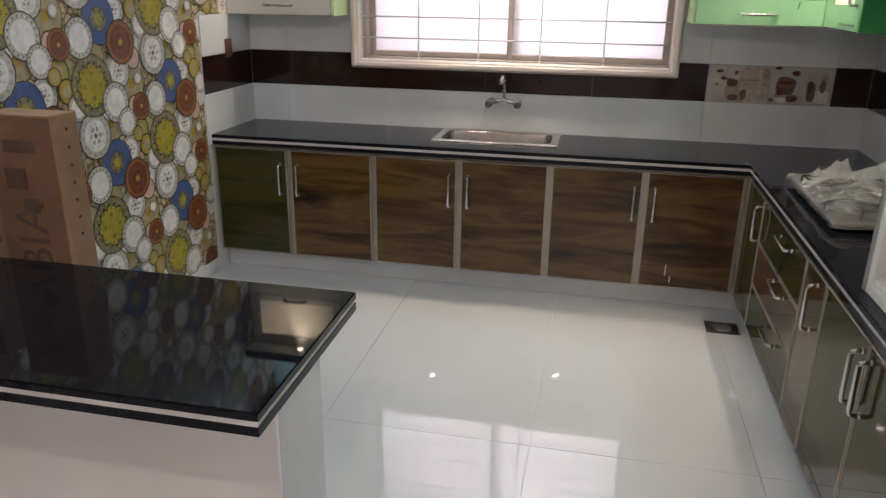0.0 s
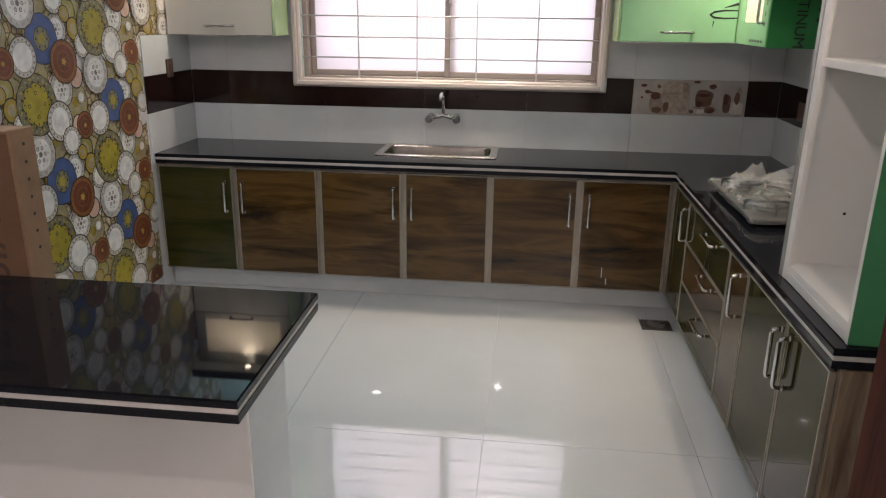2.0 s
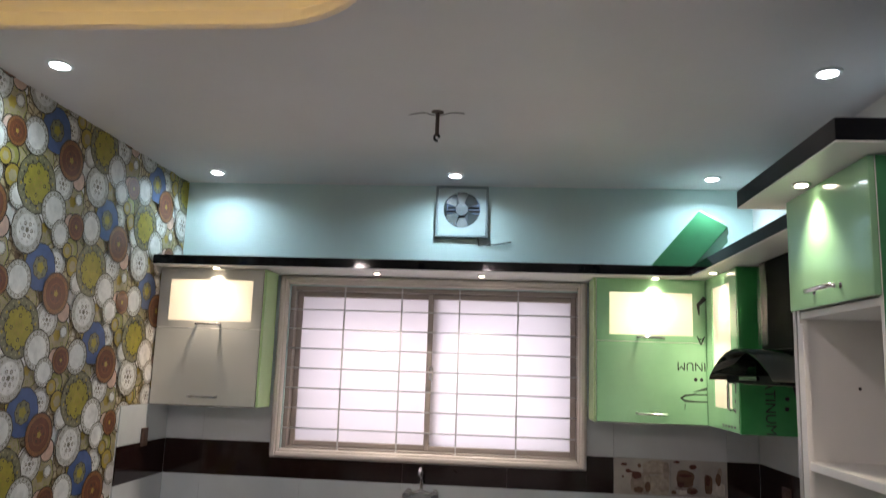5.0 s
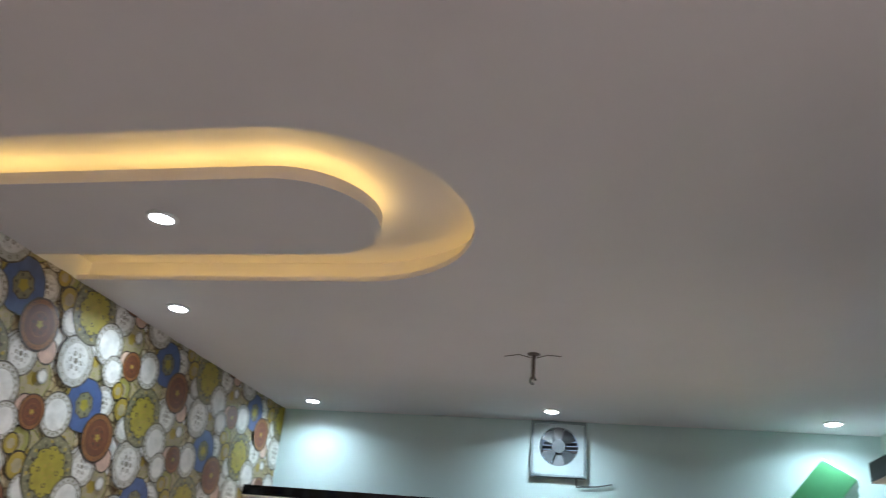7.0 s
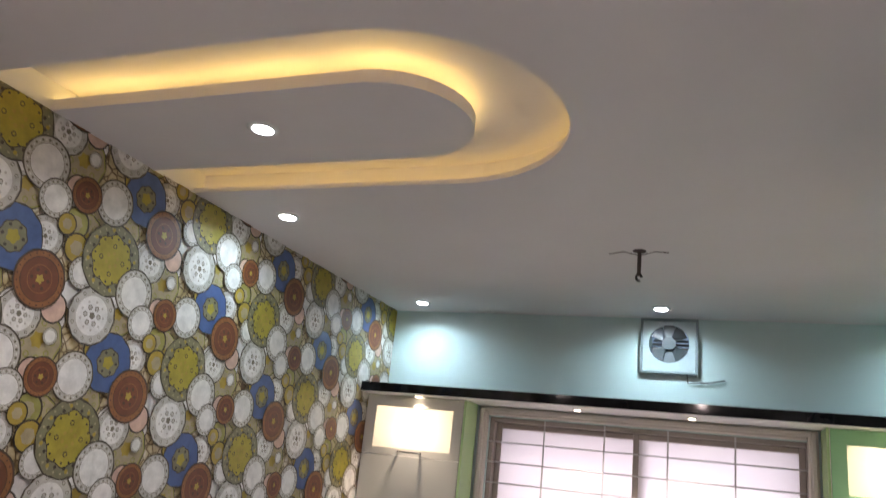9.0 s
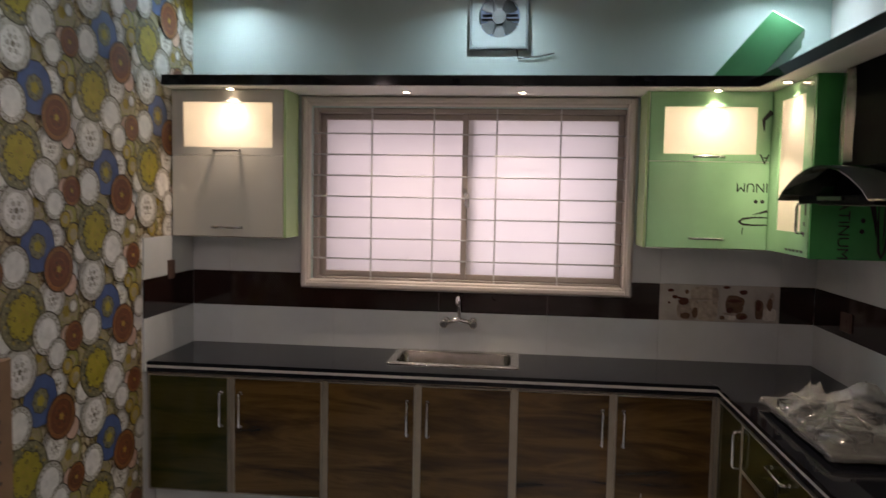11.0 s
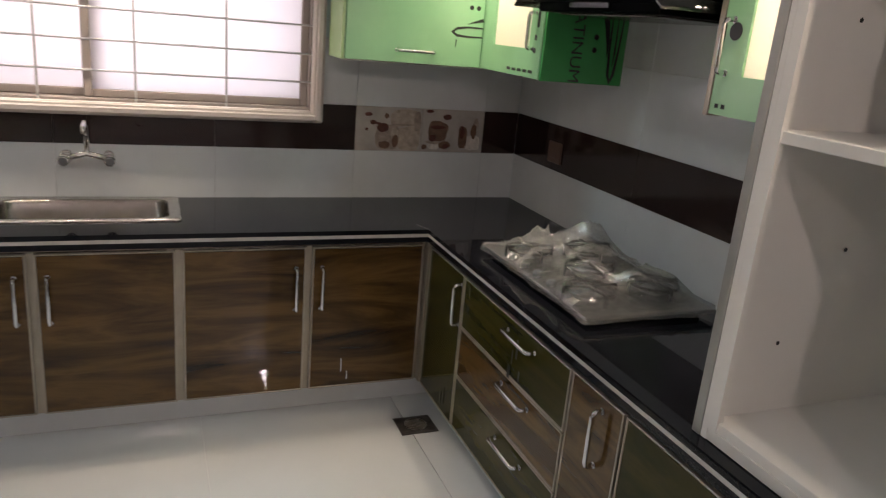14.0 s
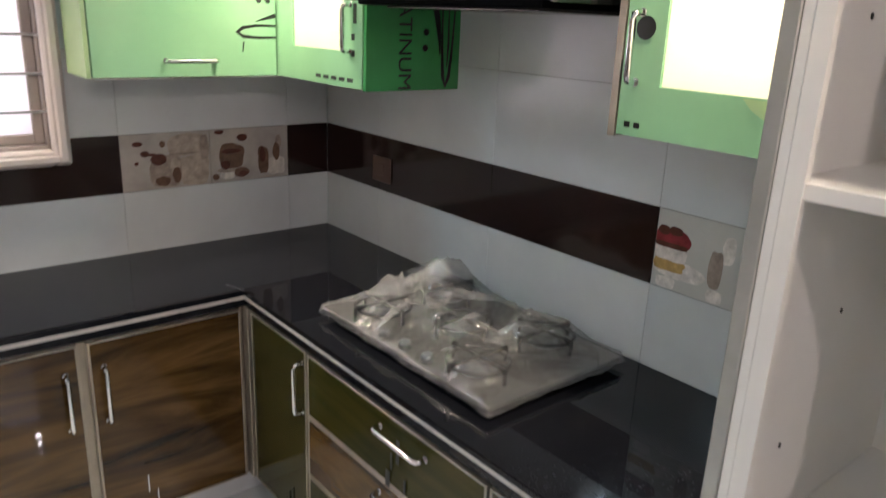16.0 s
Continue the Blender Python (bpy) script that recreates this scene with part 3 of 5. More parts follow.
# ---- counters ----
def slab(name, outline, label, group=""):
    """Black granite top with a laminated edge: black, a white strip set back a little, black."""
    ob = thing(name, label, "countertop", group)
    def inset(d):
        n = len(outline)
        res = []
        for i in range(n):
            p0, p1, p2 = Vector(outline[i - 1]), Vector(outline[i]), Vector(outline[(i + 1) % n])
            a, b = (p1 - p0).normalized(), (p2 - p1).normalized()
            n1, n2 = Vector((-a.y, a.x)), Vector((-b.y, b.x))
            res.append(tuple(p1 + d * (n1 + n2)))
        return res
    bm = bm_prism(outline, CT - 0.020, CT)
    top = [e for e in bm.edges if all(abs(v.co.z - CT) < 1e-5 for v in e.verts)]
    bmesh.ops.bevel(bm, geom=top, offset=0.004, segments=2, affect="EDGES")
    part("top", bm, GRANITE, ob)
    part("white_strip", bm_prism(inset(0.004), CT - 0.036, CT - 0.020), STRIPE, ob, "white marble strip in the edge")
    part("under_slab", bm_prism(inset(0.001), CT - 0.058, CT - 0.036), GRANITE, ob)
    return ob


RX = 3.086                                  # front of the counter along the east wall
SX0, SX1, SY0, SY1 = 1.325, 2.07, -0.43, -0.028
top_ob = slab("countertop", [(0.012, -CD), (RX, -CD), (RX, -2.915), (W - 0.012, -2.915), (W - 0.012, -0.012), (SX1 - 0.015, -0.012), (SX1 - 0.015, SY0 + 0.015), (SX0 + 0.015, SY0 + 0.015), (SX0 + 0.015, -0.012), (0.012, -0.012)],
              "black granite corner countertop with a white strip in its edge")
part("back_strip", bm_box(SX0 + 0.016, SY1 - 0.010, CT - 0.02, SX1 - 0.016, -0.0125, CT), GRANITE, top_ob)
jm = bmesh.new()
jd = Vector((-0.10, 0.26, 0)).normalized()
jn = Vector((jd.y, -jd.x, 0)) * 0.0013
j0 = Vector((RX, -CD, CT + 0.0006))
jm.faces.new([jm.verts.new(p) for p in (j0 - jn, j0 + jn, j0 + jd * 0.09 + jn * 0.5, j0 + jd * 0.09 - jn * 0.5)])
part("joint", jm, GROUT, top_ob, "pale filled joint at the inner corner")

# ---- base cabinets ----
def handle(parent, a, b, out, stand=0.032, r=0.0072):
    """A bow handle from a to b, standing off along out."""
    a, b, out = Vector(a), Vector(b), Vector(out)
    d = (b - a).normalized()
    pts = [a, a + out * (stand - 0.012), a + out * (stand - 0.003) + d * 0.004, a + out * stand + d * 0.014, b + out * stand - d * 0.014, b + out * (stand - 0.003) - d * 0.004, b + out * (stand - 0.012), b]
    bm = bm_tube(pts, r, 10)
    for p in (a, b):
        bm_tube([p, p + out * 0.003], r * 1.3, 12, bm=bm)
    return part("handle", bm, CHROME, parent, "chrome bow handle")


def front(parent, axis, a0, a1, z0, z1, plane, material, name="door", hpos=None, label="", lvl_handle=True):
    """A door or drawer front in an aluminium frame. axis 'x': faces -y at y=plane; 'y': faces -x at x=plane. hpos: handle ends as (a, z), (a, z)."""
    w, t = 0.008, 0.020

    def bx(s0, q0, s1, q1, d0, d1, bev=0.0015, bm=None):
        if axis == "x":
            return bm_box(min(s0, s1), plane + d0, q0, max(s0, s1), plane + d1, q1, bev, bm=bm)
        return bm_box(plane + d0, min(s0, s1), q0, plane + d1, max(s0, s1), q1, bev, bm=bm)
    lo, hi = min(a0, a1), max(a0, a1)
    d = part(name, bx(lo + w, z0 + w, hi - w, z1 - w, 0.002, t - 0.002, 0), material, parent, label)
    fr = bx(lo, z0, lo + w, z1, 0, t)
    bx(hi - w, z0, hi, z1, 0, t, bm=fr)
    bx(lo + w, z0, hi - w, z0 + w * 0.7, 0, t, bm=fr)
    bx(lo + w, z1 - w * 0.7, hi - w, z1, 0, t, bm=fr)
    part("edge_frame", fr, ALU, d, "champagne aluminium edging")
    if hpos:
        (s0, q0), (s1, q1) = hpos
        if axis == "x":
            handle(d, (s0, plane + 0.002, q0), (s1, plane + 0.002, q1), (0, -1, 0))
        else:
            handle(d, (plane + 0.002, s0, q0), (plane + 0.002, s1, q1), (-1, 0, 0))
    return d


FY, FX = -0.588, 3.108                       # planes of the base fronts
DZ0, DZ1 = 0.132, 0.788
xs = [0.006, 0.496, 1.022, 1.534, 2.05, 2.565, 3.086]
for u in range(3):
    x0, x1, x2 = xs[2 * u], xs[2 * u + 1], xs[2 * u + 2]
    lab = "walnut laminate base cabinet with two doors and chrome handles" if u else "base cabinet with one walnut door and one under green foil"
    cab = thing("base_cabinet", lab, "cabinet", "base cabinets under the window")
    top = CT - 0.060 if u != 1 else 0.66
    bm = bm_box(x0 + 0.001, FY + 0.022, 0.125, x2 - 0.001, -0.03, top, 0.002)
    part("body", bm, CARCASS, cab)
    rail = bm_box(x0 + 0.001, FY + 0.004, DZ1 + 0.002, x2 - 0.001, FY + 0.021, CT - 0.060)
    for xm in (x0, x1, x2):
        bm_box(max(x0, xm - 0.018), FY + 0.003, 0.127, min(x2, xm + 0.018), FY + 0.021, DZ1, bm=rail)
    part("face_frame", rail, ALU, cab, "champagne face frame")
    for k, (a, b) in enumerate(((x0, x1), (x1, x2))):
        hx = b - 0.055 if k == 0 else a + 0.055
        front(cab, "x", a + 0.013, b - 0.013, DZ0, DZ1, FY - 0.018, WOOD_GREEN if (u, k) == (0, 0) else WOOD, "door", ((hx, 0.70), (hx, 0.515)), "walnut laminate door under green foil" if (u, k) == (0, 0) else "")

SCUFF = mat("white_scuff", (0.6, 0.6, 0.58), 0.6)
bars(cab, (2.72, FY - 0.0168, 0.0), (1, 0, 0), (0, 0, 1), (0, -1, 0), [(0.0, 0.205, 0.004, 0.27), (0.028, 0.165, 0.032, 0.205)], "scuff", SCUFF)
ys = [-0.625, -1.03, -1.85, -2.12, -2.562, -2.91]
kinds = ["door", "drawers", "pullout", "door", "door"]
for u, kd in enumerate(kinds):
    y1, y0 = ys[u], ys[u + 1]
    lab = {"door": "base cabinet with a door under dull green foil", "drawers": "three-drawer base cabinet, green foil on two drawers", "pullout": "narrow walnut laminate pull-out base cabinet"}[kd]
    cab = thing("drawer_cabinet" if kd == "drawers" else "base_cabinet", lab, "cabinet", "base cabinets under the hob counter")
    part("body", bm_box(FX + 0.022, y0 + 0.001, 0.125, W - 0.03, y1 - 0.001 if u else -0.60, CT - 0.060, 0.002), CARCASS if u < 4 else WOOD, cab)
    rail = bm_box(FX + 0.004, y0 + 0.001, DZ1 + 0.002, FX + 0.021, y1 - 0.001, CT - 0.060)
    for ym in (y0, y1):
        bm_box(FX + 0.003, max(y0, ym - 0.014), 0.127, FX + 0.021, min(y1, ym + 0.014), DZ1, bm=rail)
    part("face_frame", rail, ALU, cab, "champagne face frame")
    a, b = y0 + 0.005, y1 - 0.005
    P = FX - 0.018
    if kd == "drawers":
        zz = [DZ0, 0.362, 0.574, DZ1]
        for k in range(3):
            front(cab, "y", a, b, zz[k] + 0.003, zz[k + 1] - 0.003, P, WOOD if k == 1 else WOOD_OLIVE, "drawer", ((-1.43, zz[k + 1] - (0.05, 0.043, 0.052)[k]), (-1.625, zz[k + 1] - (0.05, 0.043, 0.052)[k])))
    else:
        hy = {0: -1.005, 2: -2.02, 3: -2.525, 4: -2.60}[u]
        if u == 0:
            b = y1 - 0.02
        front(cab, "y", a, b, DZ0, DZ1, P, WOOD if kd == "pullout" else WOOD_GREEN if u == 0 else WOOD_OLIVE, "door", ((hy, 0.745), (hy, 0.575)))
    if u in (1, 0):
        bars(cab, (P, y0, DZ0), (0, 1, 0), (0, 0, 1), (-1, 0, 0), [(0.33, 0.53, 0.345, 0.60), (0.36, 0.50, 0.37, 0.55), (0.37, 0.44, 0.39, 0.49), (0.30, 0.46, 0.31, 0.50)] if u == 1 else [(0.10, 0.04, 0.11, 0.12), (0.13, 0.03, 0.138, 0.09)])
part("end_panel", bm_box(FX + 0.004, -2.926, 0.01, W - 0.03, -2.9115, CT - 0.060, 0.002), wood("walnut_end_panel", (0.06, 0.04, 0.025), (0.16, 0.11, 0.07), (0.26, 0.19, 0.12), "z"), cab, "walnut laminate end panel")

structure("corner_post", bm_box(3.0865, -0.628, 0.127, FX + 0.003, -0.572, CT - 0.060, 0.002), ALU, "champagne corner post between the cabinet runs", "trim")

# plinths
structure("plinth_north", bm_box(0.012, -0.515, 0.0, 3.176, -0.49, 0.125, 0.002), TILE_W, "pale tiled plinth under the base cabinets", "plinth")
structure("plinth_east", bm_box(3.180, -2.905, 0.0, 3.205, -0.49, 0.125, 0.002), TILE_W, "pale tiled plinth under the base cabinets", "plinth")

# ---- sink and tap ----
sink = thing("kitchen_sink", "stainless steel inset sink in the black granite", "sink")
bm = bmesh.new()
RZ = CT + 0.004


def rect(x0, y0, x1, y1, z, r=0.02, n=4):
    pts = []
    for cx, cy, s in ((x1 - r, y1 - r, 0), (x0 + r, y1 - r, 1), (x0 + r, y0 + r, 2), (x1 - r, y0 + r, 3)):
        for k in range(n + 1):
            t = math.pi / 2 * (s + k / n)
            pts.append((cx + r * math.cos(t), cy + r * math.sin(t), z))
    return pts


loops = [rect(SX0, SY0, SX1, SY1, CT + 0.0005), rect(SX0, SY0, SX1, SY1, RZ), rect(SX0 + 0.004, SY0 + 0.004, SX1 - 0.004, SY1 - 0.004, RZ + 0.004), rect(SX0 + 0.045, SY0 + 0.03, SX1 - 0.045, SY1 - 0.06, RZ + 0.004, 0.05),
         rect(SX0 + 0.05, SY0 + 0.035, SX1 - 0.05, SY1 - 0.065, RZ - 0.006, 0.05), rect(SX0 + 0.06, SY0 + 0.045, SX1 - 0.06, SY1 - 0.075, CT - 0.16, 0.05)]
rings = [[bm.verts.new(p) for p in lp] for lp in loops]
for r0, r1 in zip(rings, rings[1:]):
    for k in range(len(r0)):
        bm.faces.new((r0[k], r0[(k + 1) % len(r0)], r1[(k + 1) % len(r0)], r1[k])).smooth = True
bm.faces.new(rings[-1])
sink_ob = part("bowl", bm, [STEEL, BOWL], sink)
for pf in sink_ob.data.polygons:
    pf.material_index = 1 if pf.center.z < CT + 0.003 and abs(pf.normal.z) < 0.9 or pf.center.z < CT - 0.1 else 0
part("drain", bm_lathe([(0.045, 0), (0.045, 0.004), (0.03, 0.005), (0.028, 0.001)], (1.70, -0.25, CT - 0.1595)), CHROME, sink, "chrome drain")

tap = thing("wall_tap", "chrome two-handle wall-mounted mixer tap above the sink", "tap")
TX, TZ = 1.705, 1.058
part("body", bm_tube([(TX - 0.075, -0.068, TZ - 0.012), (TX - 0.03, -0.064, TZ - 0.002), (TX, -0.062, TZ + 0.006), (TX + 0.03, -0.064, TZ - 0.002), (TX + 0.075, -0.068, TZ - 0.012)], 0.0135, 14), CHROME, tap)
for sx in (-1, 1):
    x = TX + sx * 0.082
    part("wall_flange", bm_tube([(x, -0.013, TZ - 0.01), (x, -0.024, TZ - 0.01), (x, -0.0245, TZ - 0.01), (x, -0.055, TZ - 0.012)], 0.026, 18), CHROME, tap)
    part("tap_handle", bm_tube([(x, -0.056, TZ - 0.012), (x + sx * 0.004, -0.082, TZ - 0.014), (x + sx * 0.007, -0.108, TZ - 0.018)], 0.0245, 8), CHROME, tap)
    part("handle_cap", bm_tube([(x + sx * 0.007, -0.108, TZ - 0.018), (x + sx * 0.008, -0.114, TZ - 0.019)], 0.017, 12), PLASTIC_G, tap, "dark cap on the handle")
part("spout", bm_tube([(TX, -0.06, TZ), (TX, -0.062, TZ + 0.09), (TX, -0.07, TZ + 0.125), (TX, -0.095, TZ + 0.145), (TX, -0.15, TZ + 0.15), (TX, -0.20, TZ + 0.14), (TX, -0.215, TZ + 0.12)], 0.0105, 12), CHROME, tap)

# ---- wall cabinets ----
def pane_front(parent, axis, a0, a1, z0, z1, plane, foil, window, hz=None, hspan=0.15, hcol=None):
    """An upper door: frame leaf with a frosted pane set in it."""
    g0, g1, h0, h1 = window
    t = 0.018

    def bx(s0, q0, s1, q1, d0, d1, bm=None, bev=0.0):
        if axis == "x":
            return bm_box(min(s0, s1), plane + d0, q0, max(s0, s1), plane + d1, q1, bev, bm=bm)
        return bm_box(plane + d0, min(s0, s1), q0, plane + d1, max(s0, s1), q1, bev, bm=bm)
    lo, hi = min(a0, a1), max(a0, a1)
    gl, gh = min(g0, g1), max(g0, g1)
    bm = bmesh.new()
    loop = {}
    for nm, u0, u1, q0, q1 in (("o", lo, hi, z0, z1), ("i", gl, gh, h0, h1)):
        for dep in (0, t):
            loop[nm, dep] = [bm.verts.new((u, plane + dep, q) if axis == "x" else (plane + dep, u, q)) for u, q in ((u0, q0), (u1, q0), (u1, q1), (u0, q1))]
    for p, q in ((("o", 0), ("i", 0)), (("o", t), ("i", t)), (("o", 0), ("o", t)), (("i", 0), ("i", t))):
        for k in range(4):
            bm.faces.new((loop[p][k], loop[p][(k + 1) % 4], loop[q][(k + 1) % 4], loop[q][k]))
    d = part("glazed_door", bm, foil, parent)
    part("pane", bx(gl - 0.004, h0 - 0.004, gh + 0.004, h1 + 0.004, 0.008, 0.013), CABGLASS, d, "cream frosted glass pane")
    if hz:
        m = (lo + hi) / 2
        if axis == "x":
            handle(d, (m - hspan / 2, plane, hz), (m + hspan / 2, plane, hz), (0, -1, 0))
        else:
            handle(d, (plane, m - hspan / 2, hz), (plane, m + hspan / 2, hz), (-1, 0, 0))
    return d


def open_box(x0, y0, z0, x1, y1, z1, t, face):
    """A carcass open towards 'x' (-x) or 'y' (-y)."""
    bm = bm_box(x0, y0, z0, x1, y1, z0 + t)
    bm_box(x0, y0, z1 - t, x1, y1, z1, bm=bm)
    if face == "y":
        bm_box(x0, y0, z0 + t, x0 + t, y1, z1 - t, bm=bm)
        bm_box(x1 - t, y0, z0 + t, x1, y1, z1 - t, bm=bm)
        bm_box(x0 + t, y1 - 0.006, z0 + t, x1 - t, y1, z1 - t, bm=bm)
        bm_box(x0 + t, y0 + 0.01, 2.012, x1 - t, y1 - 0.006, 2.028, bm=bm)
    else:
        bm_box(x0, y0, z0 + t, x1, y0 + t, z1 - t, bm=bm)
        bm_box(x0, y1 - t, z0 + t, x1, y1, z1 - t, bm=bm)
        bm_box(x1 - 0.006, y0 + t, z0 + t, x1, y1 - t, z1 - t, bm=bm)
        bm_box(x0 + 0.01, y0 + t, 2.012, x1 - 0.006, y1 - t, 2.028, bm=bm)
    return bm


UY, UX, ZM = -0.302, 3.392, 2.02
INNER_W = 6.0


def wall_cab(x0, x1, leaf, side, label, glass):
    cab = thing("wall_cabinet", label, "cabinet", "wall cabinets beside the window")
    part("body", open_box(x0 + 0.001, UY + 0.019, CAB0, x1 - 0.001, -0.012, CAB1 - 0.002, 0.018, "y"), CARCASS, cab)
    pane_front(cab, "x", x0 + 0.004, x1 - 0.004, ZM + 0.002, CAB1 - 0.004, UY, leaf, glass, 2.045)
    d = part("door", bm_box(x0 + 0.004, UY, CAB0 + 0.002, x1 - 0.004, UY + 0.018, ZM - 0.002, 0.002), leaf, cab)
    m = (x0 + x1) / 2
    handle(d, (m - 0.085, UY, CAB0 + 0.055), (m + 0.085, UY, CAB0 + 0.055), (0, -1, 0))
    part("bottom_trim", bm_box(x0 + 0.004, UY - 0.003, CAB0 - 0.003, x1 - 0.004, UY + 0.018, CAB0 + 0.001), STEEL, cab, "bright metal edge")
    lamp("cabinet_inner_lamp", "POINT", pose(m, -0.06, 2.29), INNER_W, (1.0, 0.90, 0.77), radius=0.08)
    return cab


cl = wall_cab(0.014, 0.690, GLOSS_W, FOIL_S, "white gloss wall cabinet with a lit frosted pane", (0.085, 0.622, 2.065, 2.325))
part("side_panel", bm_box(0.690, UY, CAB0, 0.706, -0.066, CAB1 - 0.002), FOIL_S, cl, "side under lime green foil")
cr = wall_cab(2.745, UX, FOIL_P, FOIL_S, "wall cabinet under pale green foil with lit frosted pane", (2.825, 3.315, 2.06, 2.315))
part("side_panel", bm_box(2.731, UY, CAB0, 2.7445, -0.066, CAB1 - 0.002), FOIL_S, cr, "side under lime green foil")
stamp_text(cr, "INUM", 0.166, pose(3.386, UY - 0.0012, 1.905, 90) @ pose(0, 0, 0, 0, 0, 180))
stamp_text(cr, "A", 0.052, pose(3.384, UY - 0.0012, 2.062, 90) @ pose(0, 0, 0, 0, 0, 180))
F_ = lambda a, b: Vector((2.745 + a, UY - 0.0014, CAB0 + b))
for a, b in ((0.578, 0.262), (0.612, 0.262)):
    stamp_dot(cr, F_(a, b), 0.0105, Vector((1, 0, 0)))
ribbon(cr, [F_(0.642, 0.176), F_(0.57, 0.176), F_(0.515, 0.168), F_(0.494, 0.152), F_(0.515, 0.138), F_(0.57, 0.134), F_(0.642, 0.136)], [0.007, 0.009, 0.012, 0.016, 0.012, 0.009, 0.007], Vector((0, -1, 0)))
ribbon(cr, [F_(0.642, 0.212), F_(0.60, 0.200), F_(0.565, 0.190)], [0.016, 0.009, 0.003], Vector((0, -1, 0)))
ribbon(cr, [F_(0.516, 0.12), F_(0.512, 0.085)], [0.006, 0.003], Vector((0, -1, 0)))
ribbon(cr, [F_(0.642, 0.745), F_(0.60, 0.70), F_(0.605, 0.64)], [0.03, 0.02, 0.006], Vector((0, -1, 0)))

part("corner_filler", bm_box(UX, -0.317, CAB0, UX + 0.018, -0.013, CAB1 - 0.002), FOIL_P, cr)
cc = thing("corner_wall_cabinet", "corner wall cabinet under green foil beside the hood", "cabinet", "wall cabinets on the hob wall")
part("body", open_box(UX + 0.019, -0.868, CAB0, W - 0.012, -0.014, CAB1 - 0.002, 0.018, "x"), CARCASS, cc)
pane_front(cc, "y", -0.866, -0.318, CAB0 + 0.002, CAB1 - 0.004, UX, FOIL_P, (-0.76, -0.42, 1.66, 2.33), None)
handle(cc.children[-1], (UX, -0.80, 1.66), (UX, -0.80, 1.80), (-1, 0, 0))
part("side_panel", bm_box(UX + 0.002, -0.886, CAB0 - 0.002, W - 0.012, -0.869, CAB1 - 0.002), FOIL_G, cc, "side under deep green foil")
bars(cc, (UX, -0.866, CAB0), (0, 1, 0), (0, 0, 1), (-1, 0, 0), [(0.05 + 0.05 * k, 0.02, 0.085 + 0.05 * k, 0.032) for k in range(5)] + [(0.04, 0.10, 0.06, 0.12), (0.04, 0.15, 0.06, 0.17), (0.03, 0.20, 0.05, 0.26)])
stamp_text(cc, "PLATINUM", 0.345, pose(UX + 0.125, -0.8872, CAB0 + 0.348, 90) @ pose(0, 0, 0, 0, 0, -90))
F_ = lambda a, b: Vector((UX + a, -0.8874, CAB0 + b))
for a, b in ((0.232, 0.182), (0.229, 0.132)):
    stamp_dot(cc, F_(a, b), 0.011, Vector((1, 0, 0)))
ribbon(cc, [F_(0.298, 0.26), F_(0.300, 0.13), F_(0.306, 0.04), F_(0.318, 0.012), F_(0.331, 0.04), F_(0.342, 0.13), F_(0.350, 0.26)], [0.006, 0.010, 0.014, 0.022, 0.014, 0.010, 0.006], Vector((0, -1, 0)))
ribbon(cc, [F_(0.232, 0.34), F_(0.252, 0.29), F_(0.275, 0.235), F_(0.287, 0.17), F_(0.291, 0.11)], [0.010, 0.020, 0.024, 0.016, 0.003], Vector((0, -1, 0)))
ribbon(cc, [F_(0.325, 0.26), F_(0.326, 0.14), F_(0.322, 0.07)], [0.004, 0.009, 0.003], Vector((0, -1, 0)))
lamp("cabinet_inner_lamp", "POINT", pose(3.58, -0.55, 2.34), INNER_W * 0.6, (1.0, 0.90, 0.77), radius=0.05)
lamp("cabinet_inner_lamp", "POINT", pose(3.58, -0.55, 1.95), INNER_W * 0.6, (1.0, 0.90, 0.77), radius=0.05)

cn = thing("wall_cabinet", "wall cabinet under green foil with a tall lit pane", "cabinet", "wall cabinets on the hob wall")
NX = 3.418
part("body", open_box(NX + 0.019, -2.338, CAB0, W - 0.012, -1.836, CAB1 - 0.002, 0.018, "x"), CARCASS, cn)
pane_front(cn, "y", -2.336, -1.838, CAB0 + 0.002, CAB1 - 0.004, NX, FOIL_P, (-2.30, -1.935, 1.655, 2.33), None)
handle(cn.children[-1], (NX, -1.875, 1.66), (NX, -1.875, 1.80), (-1, 0, 0))
part("side_panel", bm_box(NX - 0.002, -1.834, CAB0 - 0.004, W - 0.012, -1.816, CAB1 - 0.002), ALU, cn, "aluminium-edged side panel")
bars(cn, (NX, -1.838, CAB0), (0, -1, 0), (0, 0, 1), (-1, 0, 0), [(0.02, 0.02, 0.035, 0.032), (0.045, 0.02, 0.06, 0.032), (0.03, 0.42, 0.05, 0.50)])
stamp_dot(cn, Vector((NX - 0.0014, -1.887, CAB0 + 0.225)), 0.024, Vector((0, 1, 0)))
bm = bmesh.new()
fl = [(-2.12, 1.652), (-2.27, 1.652), (-2.25, 1.622), (-2.21, 1.61), (-2.165, 1.618), (-2.14, 1.632)]
bm.faces.new([bm.verts.new((NX - 0.0016, y, z)) for y, z in fl])
part("foil_remnant", bm, FOIL_S, cn, "torn pale foil hanging below the pane")
part("tape", bm_box(NX + 0.006, -2.297, 1.66, NX + 0.0078, -2.262, 1.705), mat("yellow_tape", (0.55, 0.38, 0.04), 0.4), cn, "yellow tape on the pane")
lamp("cabinet_inner_lamp", "POINT", pose(3.6, -2.09, 2.34), INNER_W * 0.6, (1.0, 0.90, 0.77), radius=0.05)
